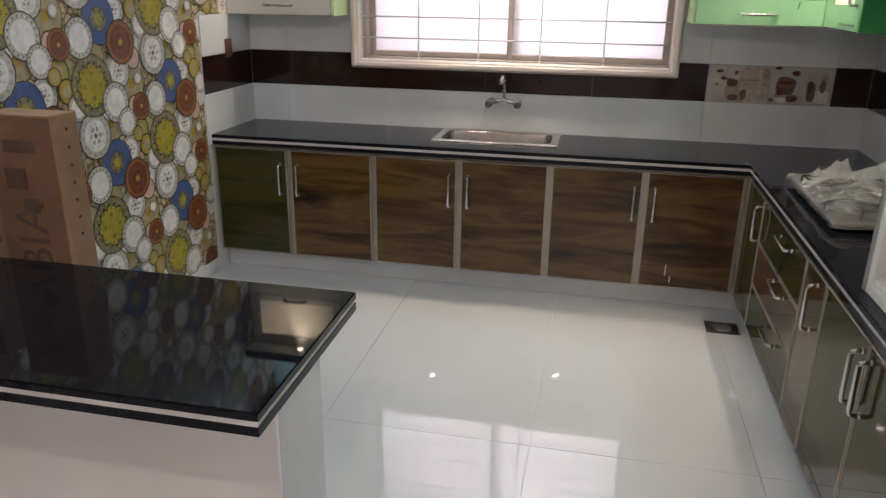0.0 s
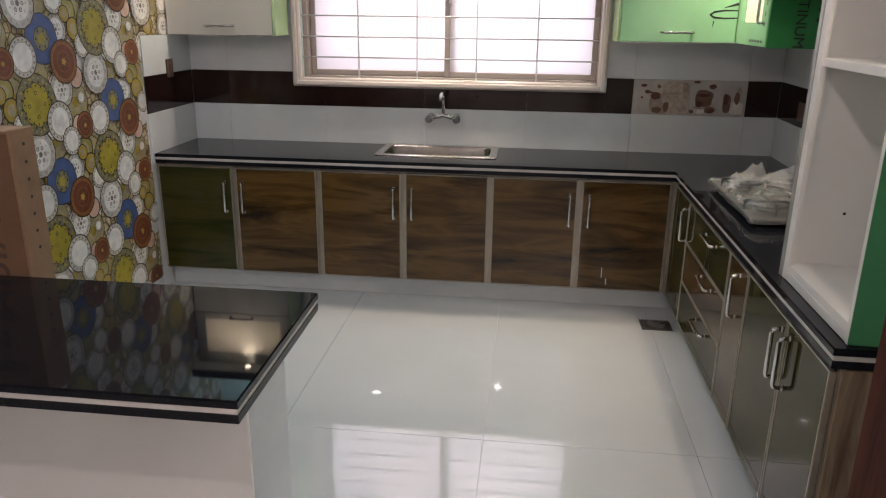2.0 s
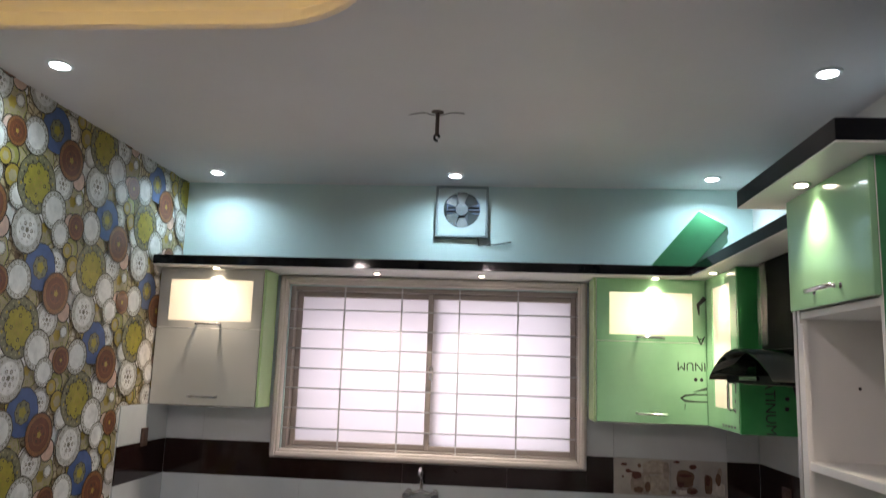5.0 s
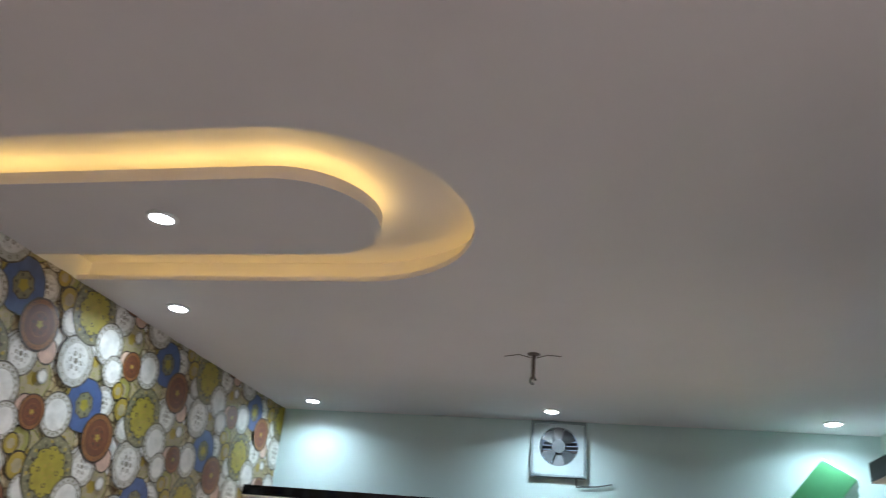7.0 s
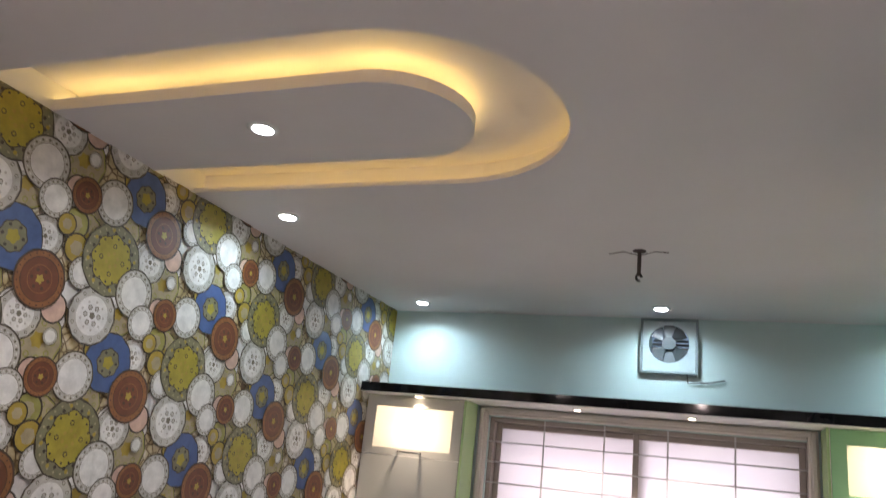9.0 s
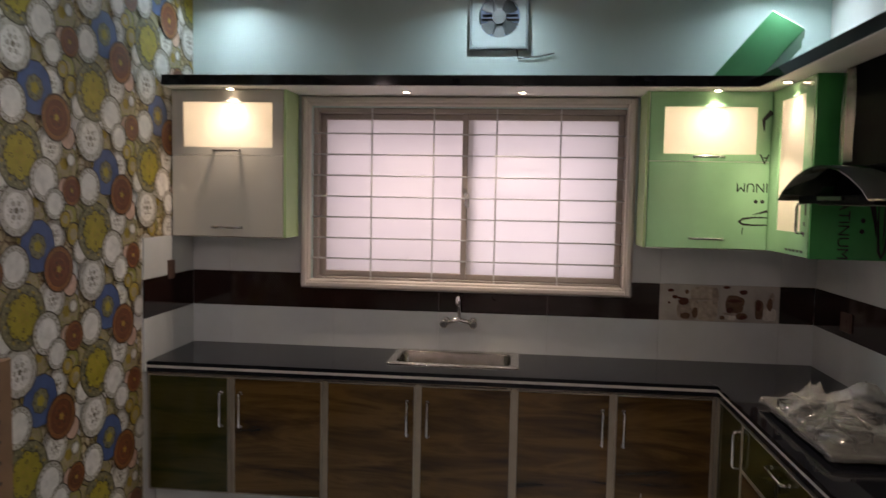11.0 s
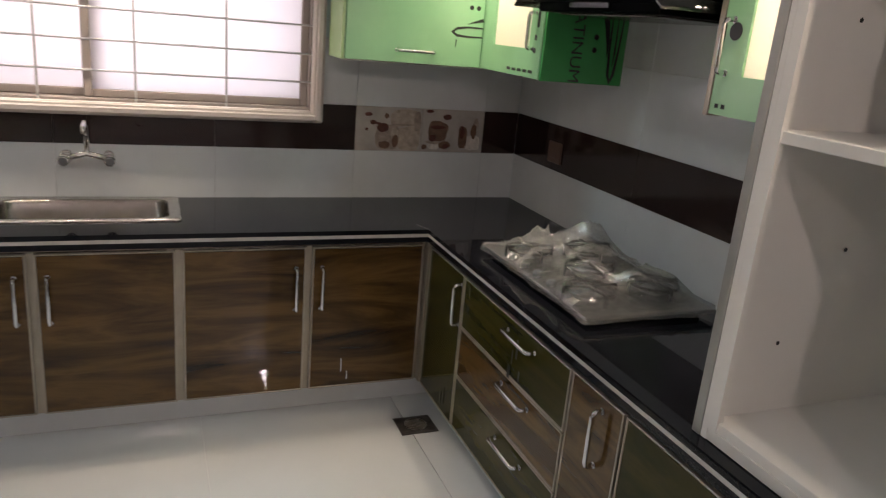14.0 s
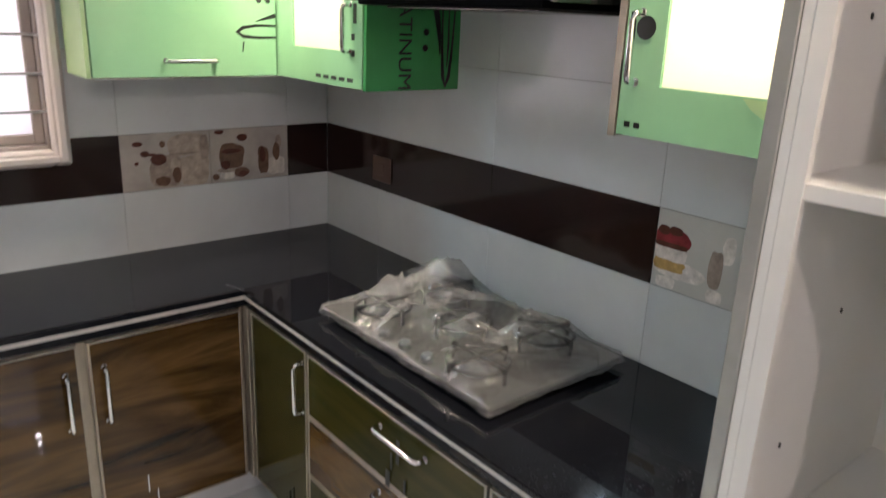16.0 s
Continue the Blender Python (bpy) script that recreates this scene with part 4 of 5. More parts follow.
lamp("cabinet_inner_lamp", "POINT", pose(3.6, -2.09, 1.95), INNER_W * 0.6, (1.0, 0.90, 0.77), radius=0.05)

# cornice over the wall cabinets
def cornice(name, outline, z0, label):
    ob = thing(name, label, "cornice")
    part("fascia", bm_prism(outline, z0 + 0.004, z0 + 0.062), BLACKB, ob)
    part("soffit", bm_prism(outline, z0, z0 + 0.0038), CARCASS, ob, "cream underside")
    return ob


cornice("cornice", [(0.012, -0.42), (3.28, -0.42), (3.28, -2.335), (W - 0.012, -2.335), (W - 0.012, -0.012), (0.012, -0.012)], CAB1, "black-edged cornice board over the wall cabinets")
cornice("cornice", [(2.99, -2.985), (W - 0.012, -2.985), (W - 0.012, -2.3365), (3.2, -2.3365), (3.2, -2.22), (2.99, -2.22)], CAB1 + 0.0005, "black-edged cornice over the tall cabinet")
for sx, sy, sz in SPOTS:
    s = thing("spotlight", "small round warm spotlight under the cornice", "spotlight", "cornice spotlights")
    part("bezel", bm_lathe([(0.026, 0), (0.030, -0.004), (0.022, -0.007)], (sx, sy, CAB1)), CHROME, s)
    part("lens", bm_lathe([(0.018, 0), (0.018, -0.0016)], (sx, sy, CAB1 - 0.0075), 20), LED_WARM, s, "glowing warm lens")

# ---- cooker hood ----
def fold_(i, j):
    return max(0.0, 0.5 + noise.noise(Vector((i * 0.9, j * 0.25, 1.0))))


hood = thing("cooker_hood", "black chimney hood with a curved smoked glass canopy", "cooker hood")
HY0, HY1, HZ = -1.785, -0.895, 1.812
bm = bmesh.new()
N = 20
loops = []
for k in range(N + 1):
    u = k / N
    y = HY0 + (HY1 - HY0) * u
    z = HZ + 0.135 * math.sin(math.pi * u) ** 0.8
    loops.append([bm.verts.new(p) for p in ((3.24, y, z), (W - 0.02, y, z + 0.004), (W - 0.02, y, z + 0.012), (3.24, y, z + 0.008))])
for a, b in zip(loops, loops[1:]):
    for i in range(4):
        bm.faces.new((a[i], a[(i + 1) % 4], b[(i + 1) % 4], b[i])).smooth = i in (0, 2)
bm.faces.new(loops[0][::-1])
bm.faces.new(loops[-1])
part("canopy", bm, HOODGLASS, hood, "curved smoked glass")
part("body", bm_box(3.30, -1.70, HZ - 0.012, W - 0.02, -0.98, HZ + 0.024, 0.006, 2), HOODM, hood)
part("neck", bm_box(3.43, -1.62, HZ + 0.024, W - 0.02, -1.02, HZ + 0.1495, 0.01, 2), HOODM, hood)
part("chimney", bm_box(3.47, -1.60, HZ + 0.15, W - 0.02, -1.0, CAB1 - 0.002, 0.004, 2), HOODM, hood, "glossy black chimney")
part("filter", bm_box(3.36, -1.64, HZ - 0.018, W - 0.08, -1.04, HZ - 0.0125, 0.002), BOWL, hood, "dull steel mesh filter")
part("knob_panel", bm_box(3.286, -1.46, HZ + 0.002, 3.2995, -1.22, HZ + 0.02, 0.002), BLACKB, hood)
bm = bmesh.new()
g = [[bm.verts.new((3.462 - 0.012 * fold_(i, j), -1.135 + 0.028 * i + 0.008 * noise.noise(Vector((i, j * 0.4, 3))), 1.985 + 0.04 * j)) for j in range(11)] for i in range(6)]
for i in range(5):
    for j in range(10):
        bm.faces.new((g[i][j], g[i + 1][j], g[i + 1][j + 1], g[i][j + 1])).smooth = True
part("protective_film", bm, WRAP, hood, "loose crinkled film on the chimney")
# ---- tall open cabinet ----
STRIP_G = vary(mat("grey_metal_strip", (0.42, 0.42, 0.40), 0.4, metal=0.5), 6, 0.85, 1.1)
tw = thing("tall_cabinet", "tall open cabinet of white board standing on the counter", "cabinet")
X0, Y0, Y1 = 3.126, -2.893, -2.346
tz = CT + 0.001
part("side_panel", bm_box(X0, Y1 - 0.018, tz, W - 0.014, Y1, CAB1 - 0.002, 0.0015), CARCASS, tw, "white board side")
part("side_panel", bm_box(X0, Y0 + 0.003, tz, W - 0.014, Y0 + 0.02, CAB1 - 0.002, 0.0015), CARCASS, tw, "white board side")
part("foil", bm_box(X0 + 0.001, Y0, tz + 0.002, W - 0.016, Y0 + 0.0028, CAB1 - 0.004), FOIL_B, tw, "deep green foil on the outer side")
part("back", bm_box(W - 0.03, Y0 + 0.02, tz, W - 0.014, Y1 - 0.018, CAB1 - 0.002), CARCASS, tw)
for nm, z0, z1 in (("bottom_board", tz + 0.03, tz + 0.055), ("shelf", 1.55, 1.575), ("shelf", 2.012, 2.034), ("top_board", CAB1 - 0.02, CAB1 - 0.002)):
    part(nm, bm_box(X0 + 0.004, Y0 + 0.0202, z0, W - 0.0302, Y1 - 0.0182, z1, 0.0015), CARCASS, tw)
part("front_edge", bm_box(X0 - 0.003, Y1 + 0.0005, tz, X0 + 0.016, Y1 + 0.027, CAB1 - 0.002, 0.002), STRIP_G, tw, "grey metal filler strip")
part("front_lip", bm_box(X0 + 0.002, Y0 + 0.0202, tz + 0.002, X0 + 0.02, Y1 - 0.0182, tz + 0.0298), CARCASS, tw)
part("side_lip", bm_box(X0 - 0.001, Y1 - 0.045, tz + 0.03, X0 + 0.016, Y1 - 0.0182, 1.995), CARCASS, tw, "white face strip")
td = part("door", bm_box(X0 - 0.02, Y0 + 0.002, 2.036, X0 - 0.002, Y1 - 0.002, CAB1 - 0.004, 0.002), FOIL_P, tw, "flap door under pale green foil")
handle(td, (X0 - 0.02, -2.71, 2.08), (X0 - 0.02, -2.54, 2.08), (-1, 0, 0))
for hy, hz in ((3.28, 1.09), (3.30, 1.80), (3.62, 1.80), (3.42, 1.31)):
    part("peg_hole", bm_tube([(hy, Y1 - 0.0182, hz), (hy, Y1 - 0.0192, hz)], 0.005, 10), INK, tw)

# ---- green foil-covered board box on the cornice ----
gb = thing("foil_wrapped_box", "tilted box under green foil lying on the cornice", "box")
phi = radians(25)
la, sh, up = Vector((0.646, 0, 0.763)), Vector((0.763, 0, -0.646)), Vector((0, -1, 0))
wide = sh * math.cos(phi) + up * math.sin(phi)
deep = -(up * math.cos(phi) - sh * math.sin(phi))
apex = Vector((3.385, -0.235, 2.842))


def tilted(l0, l1, w0, w1, d0, d1, bevel):
    bm = bm_box(l0, w0, d0, l1, w1, d1, bevel, 2)
    for v in bm.verts:
        v.co = apex + la * v.co.x + wide * v.co.y + deep * v.co.z
    bmesh.ops.bisect_plane(bm, geom=bm.verts[:] + bm.edges[:] + bm.faces[:], plane_co=(0, 0, CAB1 + 0.0625), plane_no=(0, 0, -1), clear_outer=True)
    bmesh.ops.holes_fill(bm, edges=[e for e in bm.edges if e.is_boundary])
    return bm


part("board", tilted(-0.60, 0.0, 0.0, 0.205, 0.0, 0.10, 0.004), FOIL_B, gb)
part("board", tilted(-0.60, -0.012, 0.004, 0.201, 0.1005, 0.195, 0.004), FOIL_B, gb)
part("white_edge", tilted(0.0005, 0.005, 0.006, 0.184, 0.004, 0.086, 0.001), CARCASS, gb, "white board edge")

# ---- hob in its wrapping ----
hob = thing("gas_hob", "steel gas hob on the counter, wrapped in crumpled clear plastic", "hob")
GX0, GX1, GY0, GY1 = 3.190, 3.690, -1.735, -0.962
HT = CT + 0.036                               # top of the hob's plate
part("base_box", bm_box(GX0 + 0.03, GY0 + 0.03, CT + 0.0008, GX1 - 0.03, GY1 - 0.03, HT - 0.0105, 0.004, 2), BLACKB, hob, "dark steel box under the plate")
part("plate", bm_box(GX0, GY0, HT - 0.010, GX1, GY1, HT, 0.003, 2), HOBSTEEL, hob)
BURN = [(3.30, -1.57, 0.05), (3.57, -1.55, 0.042), (3.435, -1.35, 0.062), (3.31, -1.12, 0.042), (3.57, -1.12, 0.05)]
for bx_, by_, br in BURN:
    part("burner", bm_lathe([(br, 0), (br, 0.012), (br * 0.8, 0.018), (br * 0.8, 0.026), (br * 0.5, 0.03)], (bx_, by_, HT), 24), PLASTIC_G, hob)
    grid = bm_tube([(bx_ - 0.10, by_, HT + 0.041), (bx_ + 0.10, by_, HT + 0.041)], 0.006, 6)
    bm_tube([(bx_, by_ - 0.10, HT + 0.041), (bx_, by_ + 0.10, HT + 0.041)], 0.006, 6, bm=grid)
    bm_tube([(bx_ + 0.085 * math.cos(t), by_ + 0.085 * math.sin(t), HT + 0.030) for t in (2 * math.pi * k / 20 for k in range(21))], 0.006, 6, bm=grid)
    for sx, sy in ((-0.1, 0), (0.1, 0), (0, -0.1), (0, 0.1)):
        bm_tube([(bx_ + sx, by_ + sy, HT + 0.043), (bx_ + sx, by_ + sy, HT)], 0.006, 6, bm=grid)
    part("pan_support", grid, RUBBER, hob, "black cast iron")
for k in range(5):
    part("knob", bm_lathe([(0.018, 0), (0.018, 0.012), (0.014, 0.022)], (GX0 + 0.035, -1.55 + 0.10 * k, HT), 18), PLASTIC_G, hob)


def fold(p):
    """Sharp-crested folds."""
    return 1 - min(1, abs(noise.noise(p)) * 2.6)


def wrap_height(x, y):
    u, v = (x - GX0) / (GX1 - GX0), (y - GY0) / (GY1 - GY0)
    h = 0.005
    for bx_, by_, br in BURN:
        d = math.hypot(x - bx_, y - by_)
        h = max(h, 0.005 + 0.040 * math.exp(-(d / 0.105) ** 4))
    warp = Vector((noise.noise(Vector((x * 4, y * 4, 2))), noise.noise(Vector((x * 4, y * 4, 7))), 0)) * 1.1
    broad = fold(Vector((x * 5.5 + y * 2.0, y * 4.2, 0.3)) + warp)
    fine = fold(Vector((x * 9 - y * 5, y * 12 + x * 4, 1.7)) + warp * 1.3)
    hair = fold(Vector((x * 16 + y * 22, y * 44 - x * 20, 4.1)) + warp * 3)
    loose = 0.5 + 0.5 * min(1, max(0, (v - 0.12) * 2.2))          # flatter towards the doorway end
    edge = min(1, min(u, 1 - u, v, 1 - v) * 8)
    return HT + h + (0.036 * broad ** 2 * (1 + 0.9 * min(1, max(0, (v - 0.3) * 2))) + 0.020 * fine ** 2 + 0.007 * hair ** 2) * loose * (0.3 + 0.7 * edge) + 0.012 * max(0, u - 0.4) * loose


bm = bmesh.new()
NX_, NY_ = 110, 160
g = []
for i in range(NX_ + 1):
    row = []
    for j in range(NY_ + 1):
        x = GX0 - 0.010 + (GX1 - GX0 + 0.022) * i / NX_
        y = GY0 - 0.008 + (GY1 - GY0 + 0.020) * j / NY_
        e = min(i, NX_ - i, j, NY_ - j)
        top = wrap_height(min(max(x, GX0), GX1), min(max(y, GY0), GY1))
        z = top if e > 1 else HT - 0.016 + 0.011 * e + 0.006 * noise.noise(Vector((x * 14, y * 14, 3)))
        jx, jy = 0.006 * noise.noise(Vector((x * 16, y * 16, 5))), 0.006 * noise.noise(Vector((x * 16, y * 16, 9)))
        row.append(bm.verts.new((x + jx, y + jy, z)))
    g.append(row)
for i in range(NX_):
    for j in range(NY_):
        bm.faces.new((g[i][j], g[i + 1][j], g[i + 1][j + 1], g[i][j + 1])).smooth = True
part("plastic_wrap", bm, WRAP, hob, "crumpled clear plastic film")
bm = bmesh.new()
g = [[bm.verts.new((3.545 + 0.016 * i + 0.012 * noise.noise(Vector((i, j, 2))), -1.00 + 0.022 * j - 0.012 * i, HT + 0.035 + 0.017 * i * (1 - abs(j - 2) * 0.22))) for j in range(5)] for i in range(5)]
for i in range(4):
    for j in range(4):
        bm.faces.new((g[i][j], g[i + 1][j], g[i + 1][j + 1], g[i][j + 1])).smooth = True
part("wrap_flap", bm, WRAP, hob, "upturned flap of the film")

# ---- island ----
isl = [(0.014, -3.398), (1.645, -3.398), (1.634, -2.718), (0.014, -2.718)]
slab("countertop", isl, "polished black granite island top with a white edge strip")
ib = thing("kitchen_island", "white panelled kitchen island under a granite top", "kitchen island")
part("front_face", bm_box(0.013, -3.085, 0.0, 1.53, -3.07, CT - 0.058, 0.002), CARCASS, ib)
part("core", bm_box(0.013, -3.0699, 0.0, 1.515, -2.78, CT - 0.058), PAINT, ib)
part("end_face", bm_box(1.5151, -3.0699, 0.0, 1.53, -2.765, CT - 0.058, 0.002), TILE_W, ib)

# ---- carton behind the island ----
def carton(x0, x1, yf, yb, z1, label):
    c_ = thing("cardboard_carton", label, "carton", "cartons behind the island")
    # Side and top take the paler cardboard, front and back the darker.
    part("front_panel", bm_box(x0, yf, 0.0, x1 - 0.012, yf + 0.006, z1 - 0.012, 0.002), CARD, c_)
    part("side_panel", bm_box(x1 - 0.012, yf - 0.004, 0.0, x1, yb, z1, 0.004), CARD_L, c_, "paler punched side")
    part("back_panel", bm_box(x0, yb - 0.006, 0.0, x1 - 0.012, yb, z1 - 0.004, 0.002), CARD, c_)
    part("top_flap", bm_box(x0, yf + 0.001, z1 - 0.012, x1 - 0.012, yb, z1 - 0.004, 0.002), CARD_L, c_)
    ym = (yf + yb) / 2
    for k in range(7):
        part("punch_hole", bm_tube([(x1 - 0.001, ym, z1 - 0.40 + 0.058 * k), (x1 + 0.0006, ym, z1 - 0.40 + 0.058 * k)], 0.006, 8), INK, c_)
    return c_


BYf, BYb = -2.665, -2.55
cb = carton(0.39, 0.645, BYf, BYb, 1.325, "tall worn brown printed carton standing behind the island")
carton(0.06, 0.31, -2.66, -2.55, 1.27, "plain brown carton standing behind the island")
txt = bpy.data.curves.new("carton_text", "FONT")
txt.body, txt.size, txt.extrude = "BIA", 0.17, 0.0
tob = new("carton_text_src", txt)
dg = bpy.context.evaluated_depsgraph_get()
me = bpy.data.meshes.new_from_object(tob.evaluated_get(dg))
bpy.data.objects.remove(tob)
me.materials.append(CARD_PRINT)
tm = new("lettering", me)
tm.parent = cb
tm["label"] = "large dark printed letters"
tm.matrix_world = Matrix.Translation((0.565, BYf - 0.0015, 0.79)) @ pose(0, 0, 0, 90, 0, 0) @ pose(0, 0, 0, 0, 0, 90)
bars(cb, (0.05, BYf - 0.0005, 0.0), (1, 0, 0), (0, 0, 1), (0, -1, 0), [(0.39, 1.08, 0.47, 1.15), (0.44, 1.00, 0.50, 1.05), (0.40, 1.20, 0.52, 1.24)], "stamp", CARD_PRINT)

# ---- extractor fan, hook, downlights ----
fan = thing("extractor_fan", "white square wall extractor fan with a round grille", "extractor fan")
# The rim's dark grey has the shadow gap round the plate painted in.
part("housing", frame_bm(FXc - FH, FZc - FH, FXc + FH, FZc + FH, 0.016, -0.032, 0.0, 0.003), FRAME_G, fan, "outer rim with the shadow gap in its grey")
bm = bmesh.new()
n = 48
hw = FH - 0.0165
sq = []
for k in range(n):
    t = 2 * math.pi * (k + 0.5) / n
    c_, s_ = math.cos(t), math.sin(t)
    q = hw / max(abs(c_), abs(s_))
    sq.append((FXc + q * c_, FZc + q * s_))
rim = [(FXc + FR * math.cos(2 * math.pi * (k + 0.5) / n), FO + FR * math.sin(2 * math.pi * (k + 0.5) / n)) for k in range(n)]
rows3 = [[bm.verts.new((x, y, z)) for x, z in line] for line, y in ((sq, -0.002), (sq, -0.024), (rim, -0.028), (rim, -0.002))]
for r0, r1 in zip(rows3, rows3[1:]):
    for k in range(n):
        bm.faces.new((r0[k], r0[(k + 1) % n], r1[(k + 1) % n], r1[k]))
part("front_plate", bm, FAN_P, fan)
part("hub", bm_tube([(FXc, -0.004, FO), (FXc, -0.018, FO), (FXc, -0.023, FO)], 0.042, 24), BLADE, fan, "grey hub")
part("motor_bracket", bm_box(FXc - 0.034, -0.004, FO - FR, FXc + 0.034, 0.004, FO + FR), PLASTIC_G, fan)
for k in range(4):
    a = math.pi * (k + 0.5) / 2
    bm = bmesh.new()
    q = [(FXc + r * math.cos(a + s), -0.0045 - dy, FO + r * math.sin(a + s)) for r, s, dy in ((0.040, -0.42, 0.0), (0.116, -0.42, 0.0), (0.120, 0.0, 0.008), (0.116, 0.42, 0.016), (0.040, 0.42, 0.016))]
    v0 = [bm.verts.new(p) for p in q]
    v1 = [bm.verts.new((p[0], p[1] - 0.003, p[2])) for p in q]
    bm.faces.new(v0)
    bm.faces.new(v1[::-1])
    for s in range(5):
        bm.faces.new((v0[s], v0[(s + 1) % 5], v1[(s + 1) % 5], v1[s]))
    part("blade", bm, BLADE, fan)
for k in range(9):
    z = FO - 0.104 + 0.026 * k
    hw = math.sqrt(max(0.0004, (FR - 0.002) ** 2 - (z - FO) ** 2))
    bm = bmesh.new()
    q = [(-hw, 0.16, z - 0.0105), (hw, 0.16, z - 0.0105), (hw, 0.178, z + 0.0105), (-hw, 0.178, z + 0.0105)]
    v0 = [bm.verts.new((FXc + x, y, zz)) for x, y, zz in q]
    v1 = [bm.verts.new((FXc + x, y, zz + 0.002)) for x, y, zz in q]
    bm.faces.new(v0[::-1])
    bm.faces.new(v1)
    for s in range(4):
        bm.faces.new((v0[s], v0[(s + 1) % 4], v1[(s + 1) % 4], v1[s]))
    part("louvre", bm, PLASTIC_G, fan, "open shutter slat")
cab_ = thing("fan_cable", "thin dark cable hanging from the extractor fan", "cable", base=finish(bm_tube([(FXc + 0.11, -0.008, FZc - FH), (FXc + 0.115, -0.012, FZc - FH - 0.05), (FXc + 0.16, -0.014, FZc - FH - 0.045), (FXc + 0.24, -0.014, FZc - FH - 0.04), (FXc + 0.33, -0.012, FZc - FH - 0.02)], 0.004, 6), "fan_cable", CABLE))

hk = thing("ceiling_hook", "bare fan hook on a rod hanging from the ceiling", "ceiling hook")
HX, HYk = 1.855, -1.44
part("rod", bm_tube([(HX, HYk, CEIL), (HX, HYk, CEIL - 0.02), (HX, HYk, CEIL - 0.12)], 0.009, 10), RUST, hk, "rusty rod")
part("hook_end", bm_tube([(HX + 0.012 * math.cos(t), HYk, CEIL - 0.128 + 0.016 * math.sin(t)) for t in (math.pi * k / 6 for k in range(11))], 0.006, 8), RUBBER, hk)
part("plate", bm_lathe([(0.03, 0), (0.03, -0.003), (0.014, -0.006)], (HX, HYk, CEIL), 20), RUST, hk)
part("wire", bm_tube([(HX - 0.14, HYk + 0.01, CEIL - 0.012), (HX - 0.07, HYk, CEIL - 0.004), (HX, HYk, CEIL - 0.022), (HX + 0.07, HYk, CEIL - 0.004), (HX + 0.13, HYk - 0.01, CEIL - 0.012)], 0.002, 6), RUST, hk, "loose dark wires")

for dx, dy in DOWN + REAR + CLUSTER:
    d = thing("downlight", "round recessed cool white LED downlight", "downlight", "ceiling downlights")
    part("trim_ring", bm_lathe([(0.055, 0), (0.055, -0.004), (0.040, -0.008), (0.037, -0.002)], (dx, dy, CEIL if dx != 0.73 else CEIL - 0.002), 28), PLASTIC_W, d)
    part("diffuser", bm_lathe([(0.037, 0), (0.037, -0.0015)], (dx, dy, CEIL - 0.0085), 28), LED_COOL, d, "glowing cool white disc")

# ---- floor drain and switches ----
dr = thing("floor_drain", "square dark steel floor drain with a round grate", "floor drain")
part("plate", bm_box(2.945, -0.862, 0.0, 3.115, -0.72, 0.004, 0.001), vary(mat("tarnished_steel", (0.10, 0.09, 0.08), 0.4, metal=0.7), 30, 0.6, 1.4), dr)
part("grate", bm_lathe([(0.052, 0), (0.052, 0.003), (0.044, 0.004), (0.042, 0.002)], (3.03, -0.79, 0.0041), 24), STEEL, dr, "round steel grate")
for nm, m in (("switch_plate", ("x", -0.44)), ("switch_plate", ("w", -0.33))):
    s = thing(nm, "brown wall switch plate on the tiles", "switch", "wall switches")
    if m[0] == "x":
        part("plate", bm_box(W - 0.022, -0.505, 1.135, W - 0.0125, -0.385, 1.235, 0.003), SWITCHM, s)
        part("rocker", bm_box(W - 0.026, -0.47, 1.16, W - 0.022, -0.42, 1.21, 0.002), SWITCHM, s)
    else:
        part("plate", bm_box(0.0125, -0.36, 1.29, 0.022, -0.28, 1.40, 0.003), SWITCHM, s)
        part("rocker", bm_box(0.022, -0.335, 1.32, 0.026, -0.305, 1.37, 0.002), SWITCHM, s)

# ---- tiles, piece by piece ----
wall_tiles = {}


def tile_mesh(key, sx, sy, sz, material):
    k = (key, round(sx, 4), round(sy, 4), round(sz, 4))
    if k not in wall_tiles:
        bm = bm_box(0, 0, 0, sx, sy, sz, 0.0007)
        me = bpy.data.meshes.new(key)
        bm.to_mesh(me)
        bm.free()
        me.materials.append(material)
        wall_tiles[k] = me
    return wall_tiles[k]


def put_tile(parent, name, x, y, z, sx, sy, sz, material, key):
    ob = new(name, tile_mesh(key, sx, sy, sz, material))
    ob.parent = parent
    ob.location = (x, y, z)
    return ob


